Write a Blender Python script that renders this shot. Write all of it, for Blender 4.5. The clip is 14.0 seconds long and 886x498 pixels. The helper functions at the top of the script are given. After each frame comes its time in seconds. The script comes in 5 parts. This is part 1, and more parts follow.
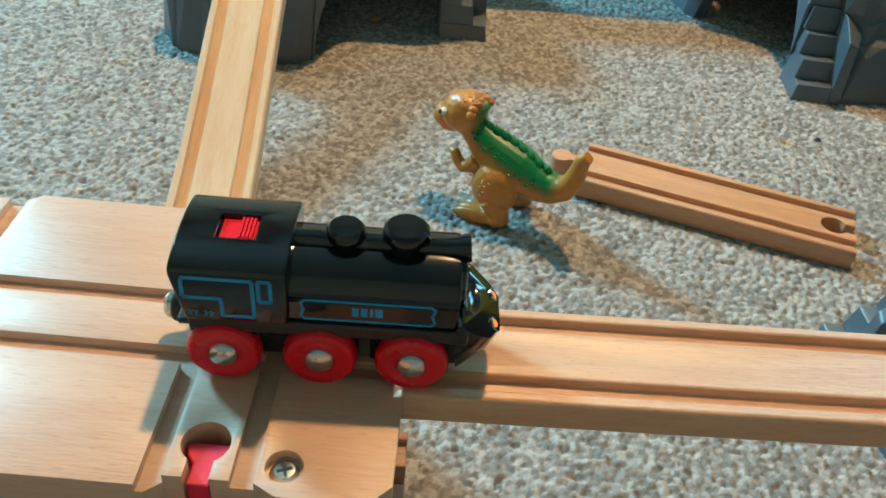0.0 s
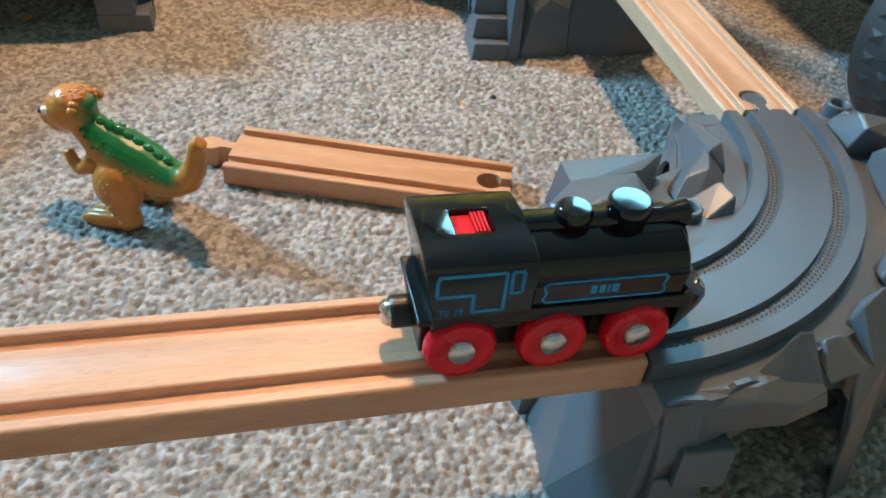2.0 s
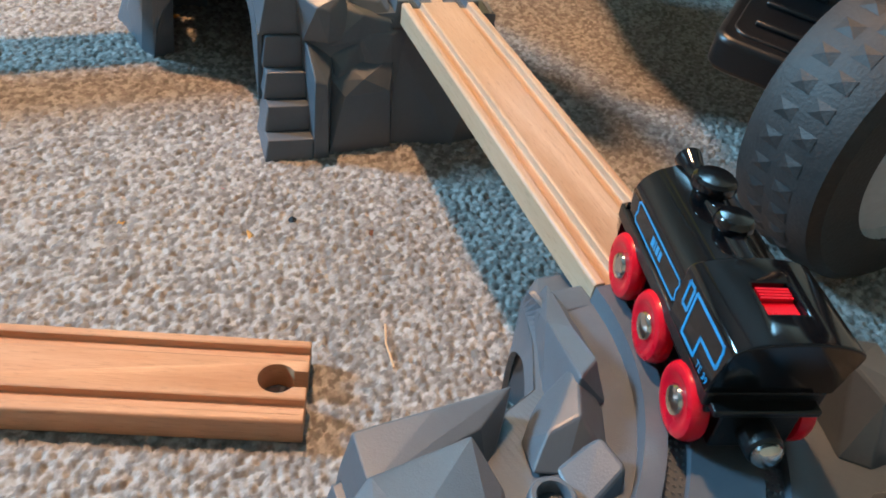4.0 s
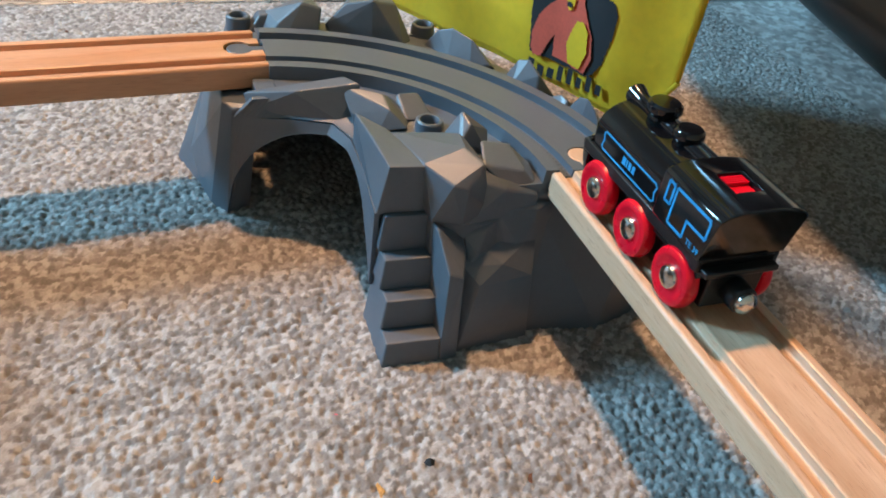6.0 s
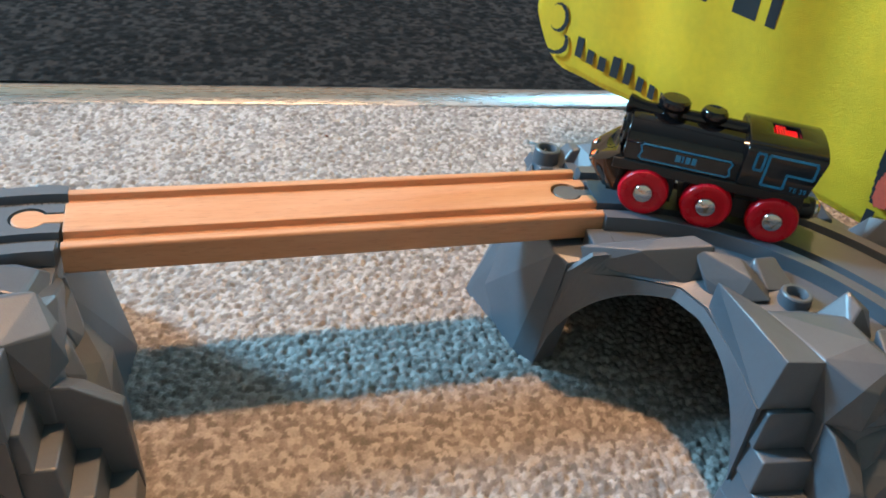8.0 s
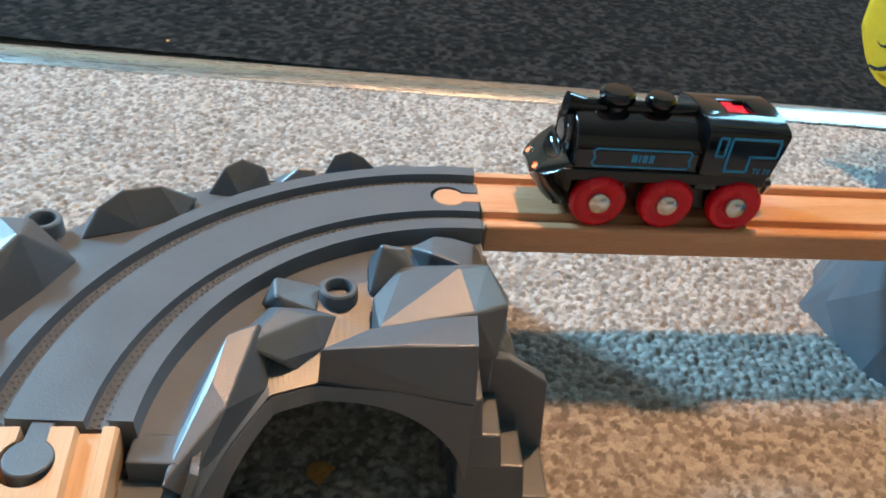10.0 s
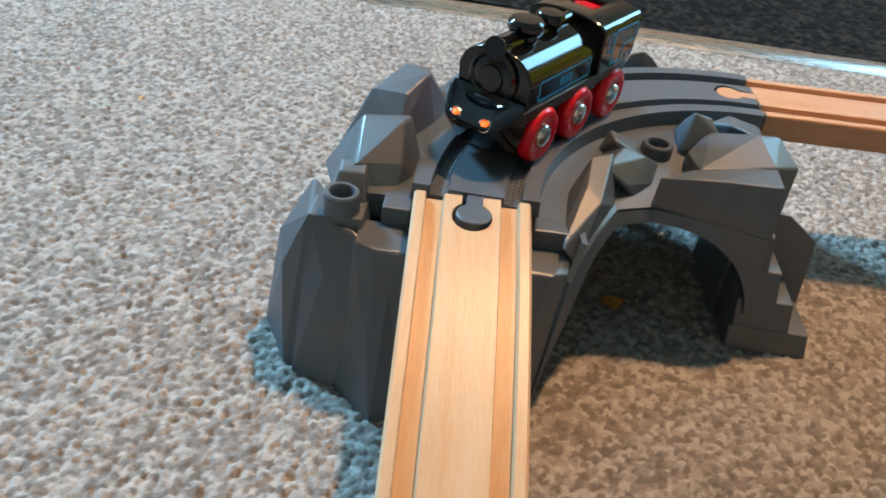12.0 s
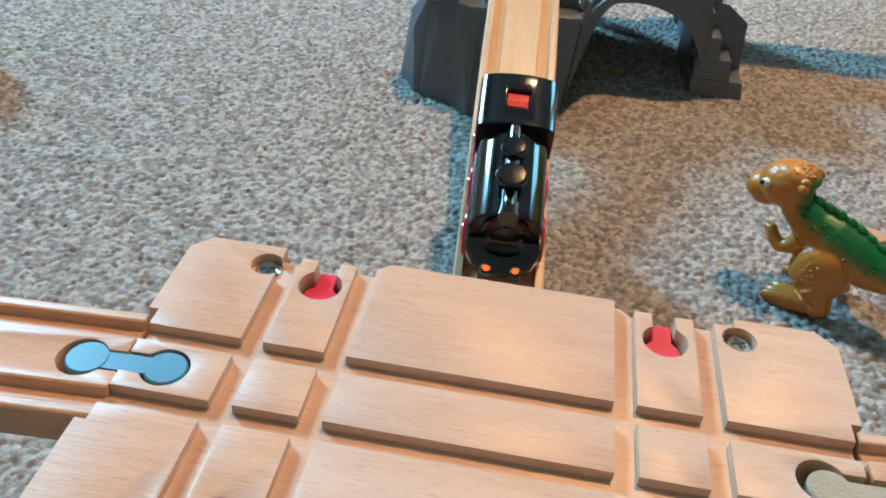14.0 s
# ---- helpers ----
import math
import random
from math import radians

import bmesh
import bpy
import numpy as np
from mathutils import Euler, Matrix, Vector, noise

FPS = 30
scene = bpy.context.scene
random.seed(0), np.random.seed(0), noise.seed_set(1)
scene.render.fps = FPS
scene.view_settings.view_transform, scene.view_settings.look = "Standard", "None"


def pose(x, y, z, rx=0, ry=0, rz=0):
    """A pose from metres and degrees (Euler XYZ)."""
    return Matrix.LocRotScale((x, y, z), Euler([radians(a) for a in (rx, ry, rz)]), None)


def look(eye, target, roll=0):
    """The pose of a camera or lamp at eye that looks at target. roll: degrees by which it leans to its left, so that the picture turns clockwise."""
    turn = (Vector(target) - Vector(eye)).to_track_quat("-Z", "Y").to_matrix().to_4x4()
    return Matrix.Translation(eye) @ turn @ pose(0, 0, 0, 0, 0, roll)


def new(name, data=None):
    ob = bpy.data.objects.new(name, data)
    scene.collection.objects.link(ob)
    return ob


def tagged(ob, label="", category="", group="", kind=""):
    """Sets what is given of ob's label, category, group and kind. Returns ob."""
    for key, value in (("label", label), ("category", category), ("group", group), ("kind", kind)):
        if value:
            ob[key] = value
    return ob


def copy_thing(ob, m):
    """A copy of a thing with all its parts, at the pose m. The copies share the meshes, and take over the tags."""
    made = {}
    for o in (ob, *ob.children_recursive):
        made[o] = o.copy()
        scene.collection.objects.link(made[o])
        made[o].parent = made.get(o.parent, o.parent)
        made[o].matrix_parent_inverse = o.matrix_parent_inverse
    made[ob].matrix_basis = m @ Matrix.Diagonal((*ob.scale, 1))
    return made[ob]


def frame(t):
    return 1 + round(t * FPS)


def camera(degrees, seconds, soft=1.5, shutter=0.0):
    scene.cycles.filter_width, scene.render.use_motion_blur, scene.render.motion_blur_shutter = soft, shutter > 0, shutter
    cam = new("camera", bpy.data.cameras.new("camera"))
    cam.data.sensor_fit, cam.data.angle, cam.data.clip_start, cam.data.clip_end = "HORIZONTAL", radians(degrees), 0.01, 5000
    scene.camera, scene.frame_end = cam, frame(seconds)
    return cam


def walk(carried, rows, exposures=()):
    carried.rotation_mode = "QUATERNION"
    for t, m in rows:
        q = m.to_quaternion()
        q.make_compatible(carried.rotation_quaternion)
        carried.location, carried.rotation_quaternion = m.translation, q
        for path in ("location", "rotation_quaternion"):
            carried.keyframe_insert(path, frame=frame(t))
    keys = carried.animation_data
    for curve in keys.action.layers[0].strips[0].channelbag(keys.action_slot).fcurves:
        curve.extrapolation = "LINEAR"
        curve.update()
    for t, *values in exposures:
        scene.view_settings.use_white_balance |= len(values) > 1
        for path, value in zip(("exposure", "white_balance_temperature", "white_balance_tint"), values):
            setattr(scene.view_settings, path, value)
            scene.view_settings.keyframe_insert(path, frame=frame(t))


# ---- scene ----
cam = camera(56.5, 14.0, soft=1.8)
PATH = [
    (0, (0.004, -0.008, 0.266), (0.018, 1.525, -1.019), 6.0),
    (0.5, (0.028, -0.012, 0.266), (0.138, 1.516, -1.02), 6.4),
    (1, (0.06, -0.01, 0.262), (0.271, 1.509, -1.021), 6.4),
    (1.5, (0.087, -0.005, 0.258), (0.378, 1.506, -1.019), 6.3),
    (2, (0.107, 0.004, 0.257), (0.472, 1.503, -1.015), 6.3),
    (2.5, (0.128, 0.025, 0.25), (0.575, 1.504, -1.021), 6.9),
    (2.7, (0.14, 0.033, 0.248), (0.629, 1.499, -1.021), 7.3),
    (4.8, (0.176, 0.206, 0.239), (0.87, 1.613, -1.001), 9.6),
    (5, (0.172, 0.216, 0.237), (0.866, 1.638, -0.986), 9.1),
    (5.5, (0.159, 0.254, 0.241), (0.852, 1.68, -0.978), 8.9),
    (6, (0.146, 0.275, 0.248), (0.827, 1.725, -0.949), 9.3),
    (6.5, (0.131, 0.301, 0.25), (0.781, 1.795, -0.909), 9.5),
    (7, (0.108, 0.337, 0.255), (0.713, 1.879, -0.865), 9.2),
    (7.2, (0.098, 0.342, 0.257), (0.682, 1.901, -0.852), 9.0),
    (9.3, (-0.006, 0.376, 0.243), (0.255, 1.988, -0.911), 7.3),
    (9.5, (-0.017, 0.372, 0.242), (0.216, 1.992, -0.909), 7.3),
    (10, (-0.044, 0.363, 0.241), (0.126, 1.993, -0.906), 7.6),
    (10.5, (-0.074, 0.356, 0.236), (0.051, 1.991, -0.909), 8.3),
    (11, (-0.096, 0.34, 0.232), (-0.027, 1.974, -0.919), 8.4),
    (11.5, (-0.114, 0.303, 0.226), (-0.11, 1.933, -0.933), 8.5),
    (12, (-0.124, 0.27, 0.224), (-0.178, 1.891, -0.946), 8.3),
    (12.5, (-0.128, 0.236, 0.231), (-0.227, 1.84, -0.96), 7.6),
    (13, (-0.12, 0.189, 0.232), (-0.252, 1.78, -0.972), 6.7),
    (13.5, (-0.11, 0.106, 0.231), (-0.268, 1.683, -0.989), 6.0),
    (14, (-0.1, 0.025, 0.243), (-0.294, 1.595, -0.981), 4.9),
]
walk(cam, [(t, look(eye, target, roll)) for t, eye, target, roll in PATH], exposures=[(0, 0.06, 6250, -12), (0.5, 0.06, 6350, -2), (1, 0.08, 6350, 0), (1.5, 0.18, 6100, -1), (2, 0.24, 6300, 3), (2.5, 0.22, 6450, 8), (6, 0.1, 6500, 12), (9.5, 0.12, 6550, 10), (10.5, 0.1, 6800, 10), (12, -0.08, 6650, 9), (13, -0.1, 6350, 5), (13.5, -0.08, 6350, 7), (14, -0.13, 6350, 3)])

# ---- light: a ceiling lamp, and cool daylight through two windows ----
world = bpy.data.worlds.new("sky")
scene.world = world
world.use_nodes = True
sky = world.node_tree.nodes.new("ShaderNodeTexSky")
sky.sky_type, sky.sun_disc, sky.sun_elevation, sky.sun_rotation = "NISHITA", False, radians(25), radians(-40)
back = world.node_tree.nodes["Background"]
back.inputs["Strength"].default_value = 0.05
world.node_tree.links.new(sky.outputs[0], back.inputs["Color"])

LAMP_AT = (0.15, 0.96, 1.60)


def area(name, at, target, wide, high, power, colour):
    data = bpy.data.lights.new(name, "AREA")
    data.shape, data.size, data.size_y, data.energy, data.color = "RECTANGLE", wide, high, power, colour
    ob = new(name, data)
    ob.matrix_world = look(at, target)
    return ob


bulb = bpy.data.lights.new("ceiling_bulb", "POINT")
bulb.energy, bulb.color, bulb.shadow_soft_size = 106.0, (1.0, 0.57, 0.29), 0.045
new("ceiling_bulb", bulb).location = LAMP_AT
area("daylight_west", (-1.93, 1.75, 1.45), (0.1, 0.35, 0.0), 0.36, 0.50, 132.0, (0.31, 0.69, 1.0))
area("daylight_north", (1.74, 2.53, 1.62), (0.3, 0.3, 0.0), 1.0, 0.9, 46.0, (0.30, 0.70, 1.0))


# ---- materials ----
def material(name, colour, rough=0.5, metal=0.0, vary=0.15, scale=60.0, bump=0.0, bump_scale=400.0, stretch=(1, 1, 1), second=None, coat=0.0, specular=0.5, fleck=0.0):
    """A surface with colour that varies at two scales and a fine relief."""
    m = bpy.data.materials.new(name)
    m.use_nodes = True
    n, l = m.node_tree.nodes, m.node_tree.links
    p = n["Principled BSDF"]
    co = n.new("ShaderNodeTexCoord")
    mp = n.new("ShaderNodeMapping")
    mp.inputs["Scale"].default_value = stretch
    info, shift = n.new("ShaderNodeObjectInfo"), n.new("ShaderNodeVectorMath")
    shift.operation = "ADD"
    l.new(co.outputs["Object"], shift.inputs[0])
    l.new(info.outputs["Random"], shift.inputs[1])
    l.new(shift.outputs[0], mp.inputs["Vector"])
    big, small = n.new("ShaderNodeTexNoise"), n.new("ShaderNodeTexNoise")
    big.inputs["Scale"].default_value, small.inputs["Scale"].default_value = scale, scale * 7
    big.inputs["Detail"].default_value, small.inputs["Detail"].default_value = 4, 3
    l.new(mp.outputs[0], big.inputs["Vector"])
    l.new(mp.outputs[0], small.inputs["Vector"])
    mixn = n.new("ShaderNodeMath")
    mixn.operation = "MULTIPLY_ADD"
    l.new(small.outputs["Fac"], mixn.inputs[0])
    mixn.inputs[1].default_value = 0.4
    half = n.new("ShaderNodeMath")
    half.operation = "MULTIPLY"
    l.new(big.outputs["Fac"], half.inputs[0])
    half.inputs[1].default_value = 0.6
    l.new(half.outputs[0], mixn.inputs[2])
    ramp = n.new("ShaderNodeValToRGB")
    a = second or tuple(c * (1 - vary) for c in colour)
    b = colour if second else tuple(min(1, c * (1 + vary)) for c in colour)
    ramp.color_ramp.elements[0].position, ramp.color_ramp.elements[1].position = 0.36, 0.64
    ramp.color_ramp.elements[0].color, ramp.color_ramp.elements[1].color = (*a, 1), (*b, 1)
    l.new(mixn.outputs[0], ramp.inputs[0])
    tint = ramp.outputs[0]
    if fleck:
        fl, fr, mx = n.new("ShaderNodeTexNoise"), n.new("ShaderNodeMapRange"), n.new("ShaderNodeMix")
        fl.inputs["Scale"].default_value, fl.inputs["Detail"].default_value = 170, 1
        l.new(mp.outputs[0], fl.inputs["Vector"])
        fr.inputs["From Min"].default_value, fr.inputs["From Max"].default_value, fr.inputs["To Max"].default_value = 0.62, 0.72, fleck
        l.new(fl.outputs["Fac"], fr.inputs["Value"])
        mx.data_type = "RGBA"
        l.new(fr.outputs[0], mx.inputs["Factor"])
        l.new(tint, mx.inputs["A"])
        mx.inputs["B"].default_value = (colour[0] * 0.42, colour[1] * 0.33, colour[2] * 0.28, 1)
        tint = mx.outputs["Result"]
    l.new(tint, p.inputs["Base Color"])
    rr = n.new("ShaderNodeMapRange")
    rr.inputs["To Min"].default_value, rr.inputs["To Max"].default_value = max(0.03, rough - 0.07), min(1, rough + 0.07)
    l.new(big.outputs["Fac"], rr.inputs["Value"])
    l.new(rr.outputs[0], p.inputs["Roughness"])
    p.inputs["Metallic"].default_value = metal
    p.inputs["Coat Weight"].default_value = coat
    p.inputs["Coat Roughness"].default_value = 0.06
    p.inputs["Specular IOR Level"].default_value = specular
    if bump:
        bn, bt = n.new("ShaderNodeBump"), n.new("ShaderNodeTexNoise")
        bt.inputs["Scale"].default_value = bump_scale
        bt.inputs["Detail"].default_value = 3
        l.new(mp.outputs[0], bt.inputs["Vector"])
        bn.inputs["Strength"].default_value, bn.inputs["Distance"].default_value = bump, 0.001
        l.new(bt.outputs["Fac"], bn.inputs["Height"])
        l.new(bn.outputs[0], p.inputs["Normal"])
    return m


def tuft_material(name, dark, mid, light, rough=0.95, sheen=0.12):
    """Carpet: a shade for each tuft, kept in the mesh as a random number, and broad worn patches."""
    m = bpy.data.materials.new(name)
    m.use_nodes = True
    n, l = m.node_tree.nodes, m.node_tree.links
    p = n["Principled BSDF"]
    at = n.new("ShaderNodeAttribute")
    at.attribute_name = "tuft"
    co = n.new("ShaderNodeTexCoord")
    big = n.new("ShaderNodeTexNoise")
    big.inputs["Scale"].default_value, big.inputs["Detail"].default_value = 9, 3
    fib = n.new("ShaderNodeTexNoise")
    fib.inputs["Scale"].default_value, fib.inputs["Detail"].default_value = 900, 2
    for t in (big, fib):
        l.new(co.outputs["Object"], t.inputs["Vector"])
    add = n.new("ShaderNodeMath")
    add.operation = "MULTIPLY_ADD"
    l.new(big.outputs["Fac"], add.inputs[0])
    add.inputs[1].default_value = 0.25
    part_of = n.new("ShaderNodeMath")
    part_of.operation = "MULTIPLY"
    l.new(at.outputs["Fac"], part_of.inputs[0])
    part_of.inputs[1].default_value = 0.62
    l.new(part_of.outputs[0], add.inputs[2])
    add2 = n.new("ShaderNodeMath")
    add2.operation = "MULTIPLY_ADD"
    l.new(fib.outputs["Fac"], add2.inputs[0])
    add2.inputs[1].default_value = 0.35
    l.new(add.outputs[0], add2.inputs[2])
    ramp = n.new("ShaderNodeValToRGB")
    e = ramp.color_ramp.elements
    e[0].position, e[0].color = 0.34, (*dark, 1)
    e[1].position, e[1].color = 0.88, (*light, 1)
    k = e.new(0.60)
    k.color = (*mid, 1)
    l.new(add2.outputs[0], ramp.inputs[0])
    l.new(ramp.outputs[0], p.inputs["Base Color"])
    p.inputs["Roughness"].default_value = rough
    p.inputs["Specular IOR Level"].default_value = 0.12
    p.inputs["Sheen Weight"].default_value = sheen
    bn = n.new("ShaderNodeBump")
    bn.inputs["Strength"].default_value, bn.inputs["Distance"].default_value = 0.6, 0.0006
    l.new(fib.outputs["Fac"], bn.inputs["Height"])
    l.new(bn.outputs[0], p.inputs["Normal"])
    return m


CARPET = tuft_material("carpet_grey", (0.1762, 0.156, 0.1425), (0.2775, 0.2513, 0.2325), (0.4275, 0.4012, 0.3788))
DARK_CARPET = tuft_material("carpet_charcoal", (0.0032, 0.00296, 0.00272), (0.008, 0.00736, 0.00704), (0.0272, 0.0248, 0.0232), sheen=0.0)
BEECH = material("beech", (0.608, 0.3496, 0.2242), 0.40, second=(0.532, 0.2736, 0.1634), scale=14, stretch=(1, 9, 9), bump=0.15, bump_scale=120, fleck=0.35)
BEECH_PLATE = material("beech_plate", (0.6004, 0.38, 0.2774), 0.42, second=(0.5396, 0.323, 0.2242), scale=14, stretch=(1, 9, 9), bump=0.15, bump_scale=120, fleck=0.25)
BEECH_ORANGE = material("beech_orange", (0.5852, 0.3116, 0.1786), 0.40, second=(0.5092, 0.2432, 0.1254), scale=14, stretch=(1, 9, 9), bump=0.15, bump_scale=120, fleck=0.35)
BEECH_PALE = material("beech_pale", (0.5928, 0.3876, 0.2584), 0.40, second=(0.5168, 0.3116, 0.19), scale=14, stretch=(1, 9, 9), bump=0.15, bump_scale=120, fleck=0.35)
BEECH_RED = material("beech_red", (0.4, 0.2, 0.12), 0.5, second=(0.304, 0.136, 0.08), scale=14, stretch=(1, 9, 9), bump=0.15, bump_scale=120, fleck=0.35)
PINE = material("pine", (0.6308, 0.4408, 0.2812), 0.38, second=(0.5852, 0.3458, 0.19), scale=9, stretch=(1, 16, 6), bump=0.12, bump_scale=100)
STONE = material("grey_plastic", (0.079, 0.095, 0.116), 0.40, vary=0.06, scale=70, bump=0.10, bump_scale=1500, specular=0.75)
BLACK = material("black_plastic", (0.004, 0.004, 0.005), 0.11, vary=0.2, scale=90, coat=0.3, specular=0.4)
BLACK_MATT = material("black_matt", (0.007, 0.007, 0.008), 0.34, vary=0.2, scale=120, bump=0.15, bump_scale=1500)
RED = material("red_plastic", (0.66, 0.004, 0.018), 0.28, vary=0.06, scale=90, specular=0.35)
PINK = material("pink_plastic", (0.68, 0.024, 0.072), 0.35, vary=0.08, scale=90)
BLUE = material("blue_print", (0.0153, 0.2635, 0.544), 0.4, vary=0.1, scale=200)
STEEL = material("steel", (0.62, 0.60, 0.57), 0.16, 1.0, vary=0.1, scale=300)
SILVER = material("aluminium", (0.6375, 0.629, 0.612), 0.28, 1.0, vary=0.08, scale=60, bump=0.1, bump_scale=300, stretch=(1, 8, 8))
# warm tone chosen so the unseen walls bounce warm fill light
WALL = material("wall_bounce_paint", (0.50, 0.345, 0.225), 0.8, vary=0.04, scale=8, bump=0.1, bump_scale=200)
CEIL = material("ceiling_paint", (0.36, 0.35, 0.33), 0.85, vary=0.03, scale=8, bump=0.1, bump_scale=200)
YELLOW = material("yellow_canvas", (0.7448, 0.4256, 0.00912), 0.8, vary=0.08, scale=30, bump=0.4, bump_scale=1800)
PRINT_BLACK = material("black_ink", (0.012, 0.012, 0.014), 0.7, vary=0.1, scale=100)
PRINT_RED = material("coral_ink", (0.6375, 0.085, 0.04675), 0.7, vary=0.1, scale=100)
RUBBER = material("rubber", (0.022, 0.022, 0.023), 0.6, vary=0.25, scale=60, bump=0.3, bump_scale=600)
TAN = material("tan_plastic", (0.52, 0.205, 0.034), 0.33, second=(0.44, 0.155, 0.020), scale=60, bump=0.2, bump_scale=500)
GREEN = material("green_plastic", (0.0085, 0.1615, 0.0425), 0.2, vary=0.2, scale=120)
BLUE_GREY = material("blue_grey_plastic", (0.072, 0.216, 0.336), 0.4, vary=0.08, scale=80)
WOOD_LINK = material("pale_plastic", (0.336, 0.288, 0.216), 0.5, vary=0.1, scale=150, bump=0.3, bump_scale=1200)
LIME = material("lime_plastic", (0.36, 0.4, 0.016), 0.35, vary=0.1, scale=60)


def glow(name, colour, power):
    m = bpy.data.materials.new(name)
    m.use_nodes = True
    p = m.node_tree.nodes["Principled BSDF"]
    p.inputs["Base Color"].default_value = (*colour, 1)
    p.inputs["Emission Color"].default_value = (*colour, 1)
    p.inputs["Emission Strength"].default_value = power
    return m


LIT = glow("lamp_lit", (1.0, 0.13, 0.015), 1.7)


# ---- building helpers ----
def smooth(bm, angle=0.6):
    for f in bm.faces:
        f.smooth = True
    for e in bm.edges:
        if len(e.link_faces) == 2 and e.calc_face_angle(0) > angle:
            e.smooth = False
    return bm


def part(name, bm, mat, parent=None, label="", flat=False, at=None):
    """Links a bmesh as one mesh object, under a thing or a part where one is given."""
    bmesh.ops.recalc_face_normals(bm, faces=bm.faces)
    if not flat:
        smooth(bm)
    me = bpy.data.meshes.new(name)
    bm.to_mesh(me)
    bm.free()
    for m in mat if isinstance(mat, (list, tuple)) else [mat]:
        me.materials.append(m)
    ob = new(name, me)
    if parent:
        ob.parent = parent
    if at is not None:
        ob.matrix_basis = at
    if label:
        ob["label"] = label
    return ob


def thing(name, label, category, at=None, group=""):
    ob = new(name)
    ob.empty_display_size = 0.02
    if at is not None:
        ob.matrix_basis = at
    return tagged(ob, label, category, group)


def prism(bm, poly, z0, z1, mat=0):
    lo = [bm.verts.new((x, y, z0)) for x, y in poly]
    hi = [bm.verts.new((x, y, z1)) for x, y in poly]
    n = len(poly)
    fs = [bm.faces.new(hi), bm.faces.new(lo[::-1])]
    fs += [bm.faces.new((lo[i], lo[(i + 1) % n], hi[(i + 1) % n], hi[i])) for i in range(n)]
    for f in fs:
        f.material_index = mat
    return fs


def box(bm, a, b):
    return prism(bm, [(a[0], a[1]), (b[0], a[1]), (b[0], b[1]), (a[0], b[1])], a[2], b[2])


def hull(bm, pts):
    vs = [bm.verts.new(p) for p in pts]
    r = bmesh.ops.convex_hull(bm, input=vs)
    bad = [v for v in r["geom_interior"] if isinstance(v, bmesh.types.BMVert)] + [v for v in r["geom_unused"] if isinstance(v, bmesh.types.BMVert)]
    bmesh.ops.delete(bm, geom=list(set(bad)), context="VERTS")


def lathe(bm, profile, m=None, n=32, closed=False):
    """Turns a profile of (radius, height) about z; m places it."""
    m = m or Matrix()
    rings = []
    for r, z in profile:
        if r < 1e-7:
            rings.append([bm.verts.new(m @ Vector((0, 0, z)))])
        else:
            rings.append([bm.verts.new(m @ Vector((r * math.cos(6.2831853 * i / n), r * math.sin(6.2831853 * i / n), z))) for i in range(n)])
    pairs = list(zip(rings, rings[1:])) + ([(rings[-1], rings[0])] if closed else [])
    for a, b in pairs:
        for i in range(n):
            j = (i + 1) % n
            q = [a[i % len(a)], a[j % len(a)], b[j % len(b)], b[i % len(b)]]
            q = list(dict.fromkeys(q))
            if len(q) > 2:
                bm.faces.new(q)
    return bm


def sweep(bm, profile, places, cap=True):
    """Carries a closed profile of (side, up) points along a list of matrices."""
    rings = [[bm.verts.new(m @ Vector((0, s, u))) for s, u in profile] for m in places]
    n = len(profile)
    for a, b in zip(rings, rings[1:]):
        for i in range(n):
            bm.faces.new((a[i], a[(i + 1) % n], b[(i + 1) % n], b[i]))
    if cap:
        bm.faces.new(rings[0][::-1])
        bm.faces.new(rings[-1])
    return bm


def tube(bm, pts, radius, n=12):
    """A round bar along points, its rings turned as little as can be from one to the next."""
    pts = [Vector(p) for p in pts]
    r = radius if isinstance(radius, (list, tuple)) else [radius] * len(pts)
    rings, side = [], None
    for i, p in enumerate(pts):
        d = (pts[min(i + 1, len(pts) - 1)] - pts[max(i - 1, 0)]).normalized()
        if side is None:
            side = d.orthogonal()
        side = (side - d * side.dot(d)).normalized()
        other = d.cross(side)
        rings.append([bm.verts.new(p + (side * math.cos(6.2831853 * k / n) + other * math.sin(6.2831853 * k / n)) * r[i]) for k in range(n)])
    for a, b in zip(rings, rings[1:]):
        for i in range(n):
            bm.faces.new((a[i], a[(i + 1) % n], b[(i + 1) % n], b[i]))
    bm.faces.new(rings[0][::-1])
    bm.faces.new(rings[-1])
    return bm


def ball(bm, at, size, turn=(0, 0, 0), seg=16):
    m = Matrix.LocRotScale(at, Euler([radians(a) for a in turn]), size)
    bmesh.ops.create_uvsphere(bm, u_segments=seg, v_segments=max(6, seg * 5 // 8), radius=1, matrix=m)


def settle(ob):
    """Applies the modifiers of a mesh at once, so that none is left on it."""
    deps = bpy.context.evaluated_depsgraph_get()
    deps.update()
    me = bpy.data.meshes.new_from_object(ob.evaluated_get(deps))
    ob.modifiers.clear()
    ob.data = me
    return ob


def carved(ob, bm):
    """Cuts the closed shape bm out of ob."""
    bpy.context.view_layer.update()
    bmesh.ops.recalc_face_normals(bm, faces=bm.faces)
    me = bpy.data.meshes.new("cutter")
    bm.to_mesh(me)
    bm.free()
    cut = new("cutter", me)
    cut.matrix_world = ob.matrix_world
    mod = ob.modifiers.new("cut", "BOOLEAN")
    mod.operation, mod.object, mod.solver = "DIFFERENCE", cut, "EXACT"
    settle(ob)
    bpy.data.objects.remove(cut)
    return ob


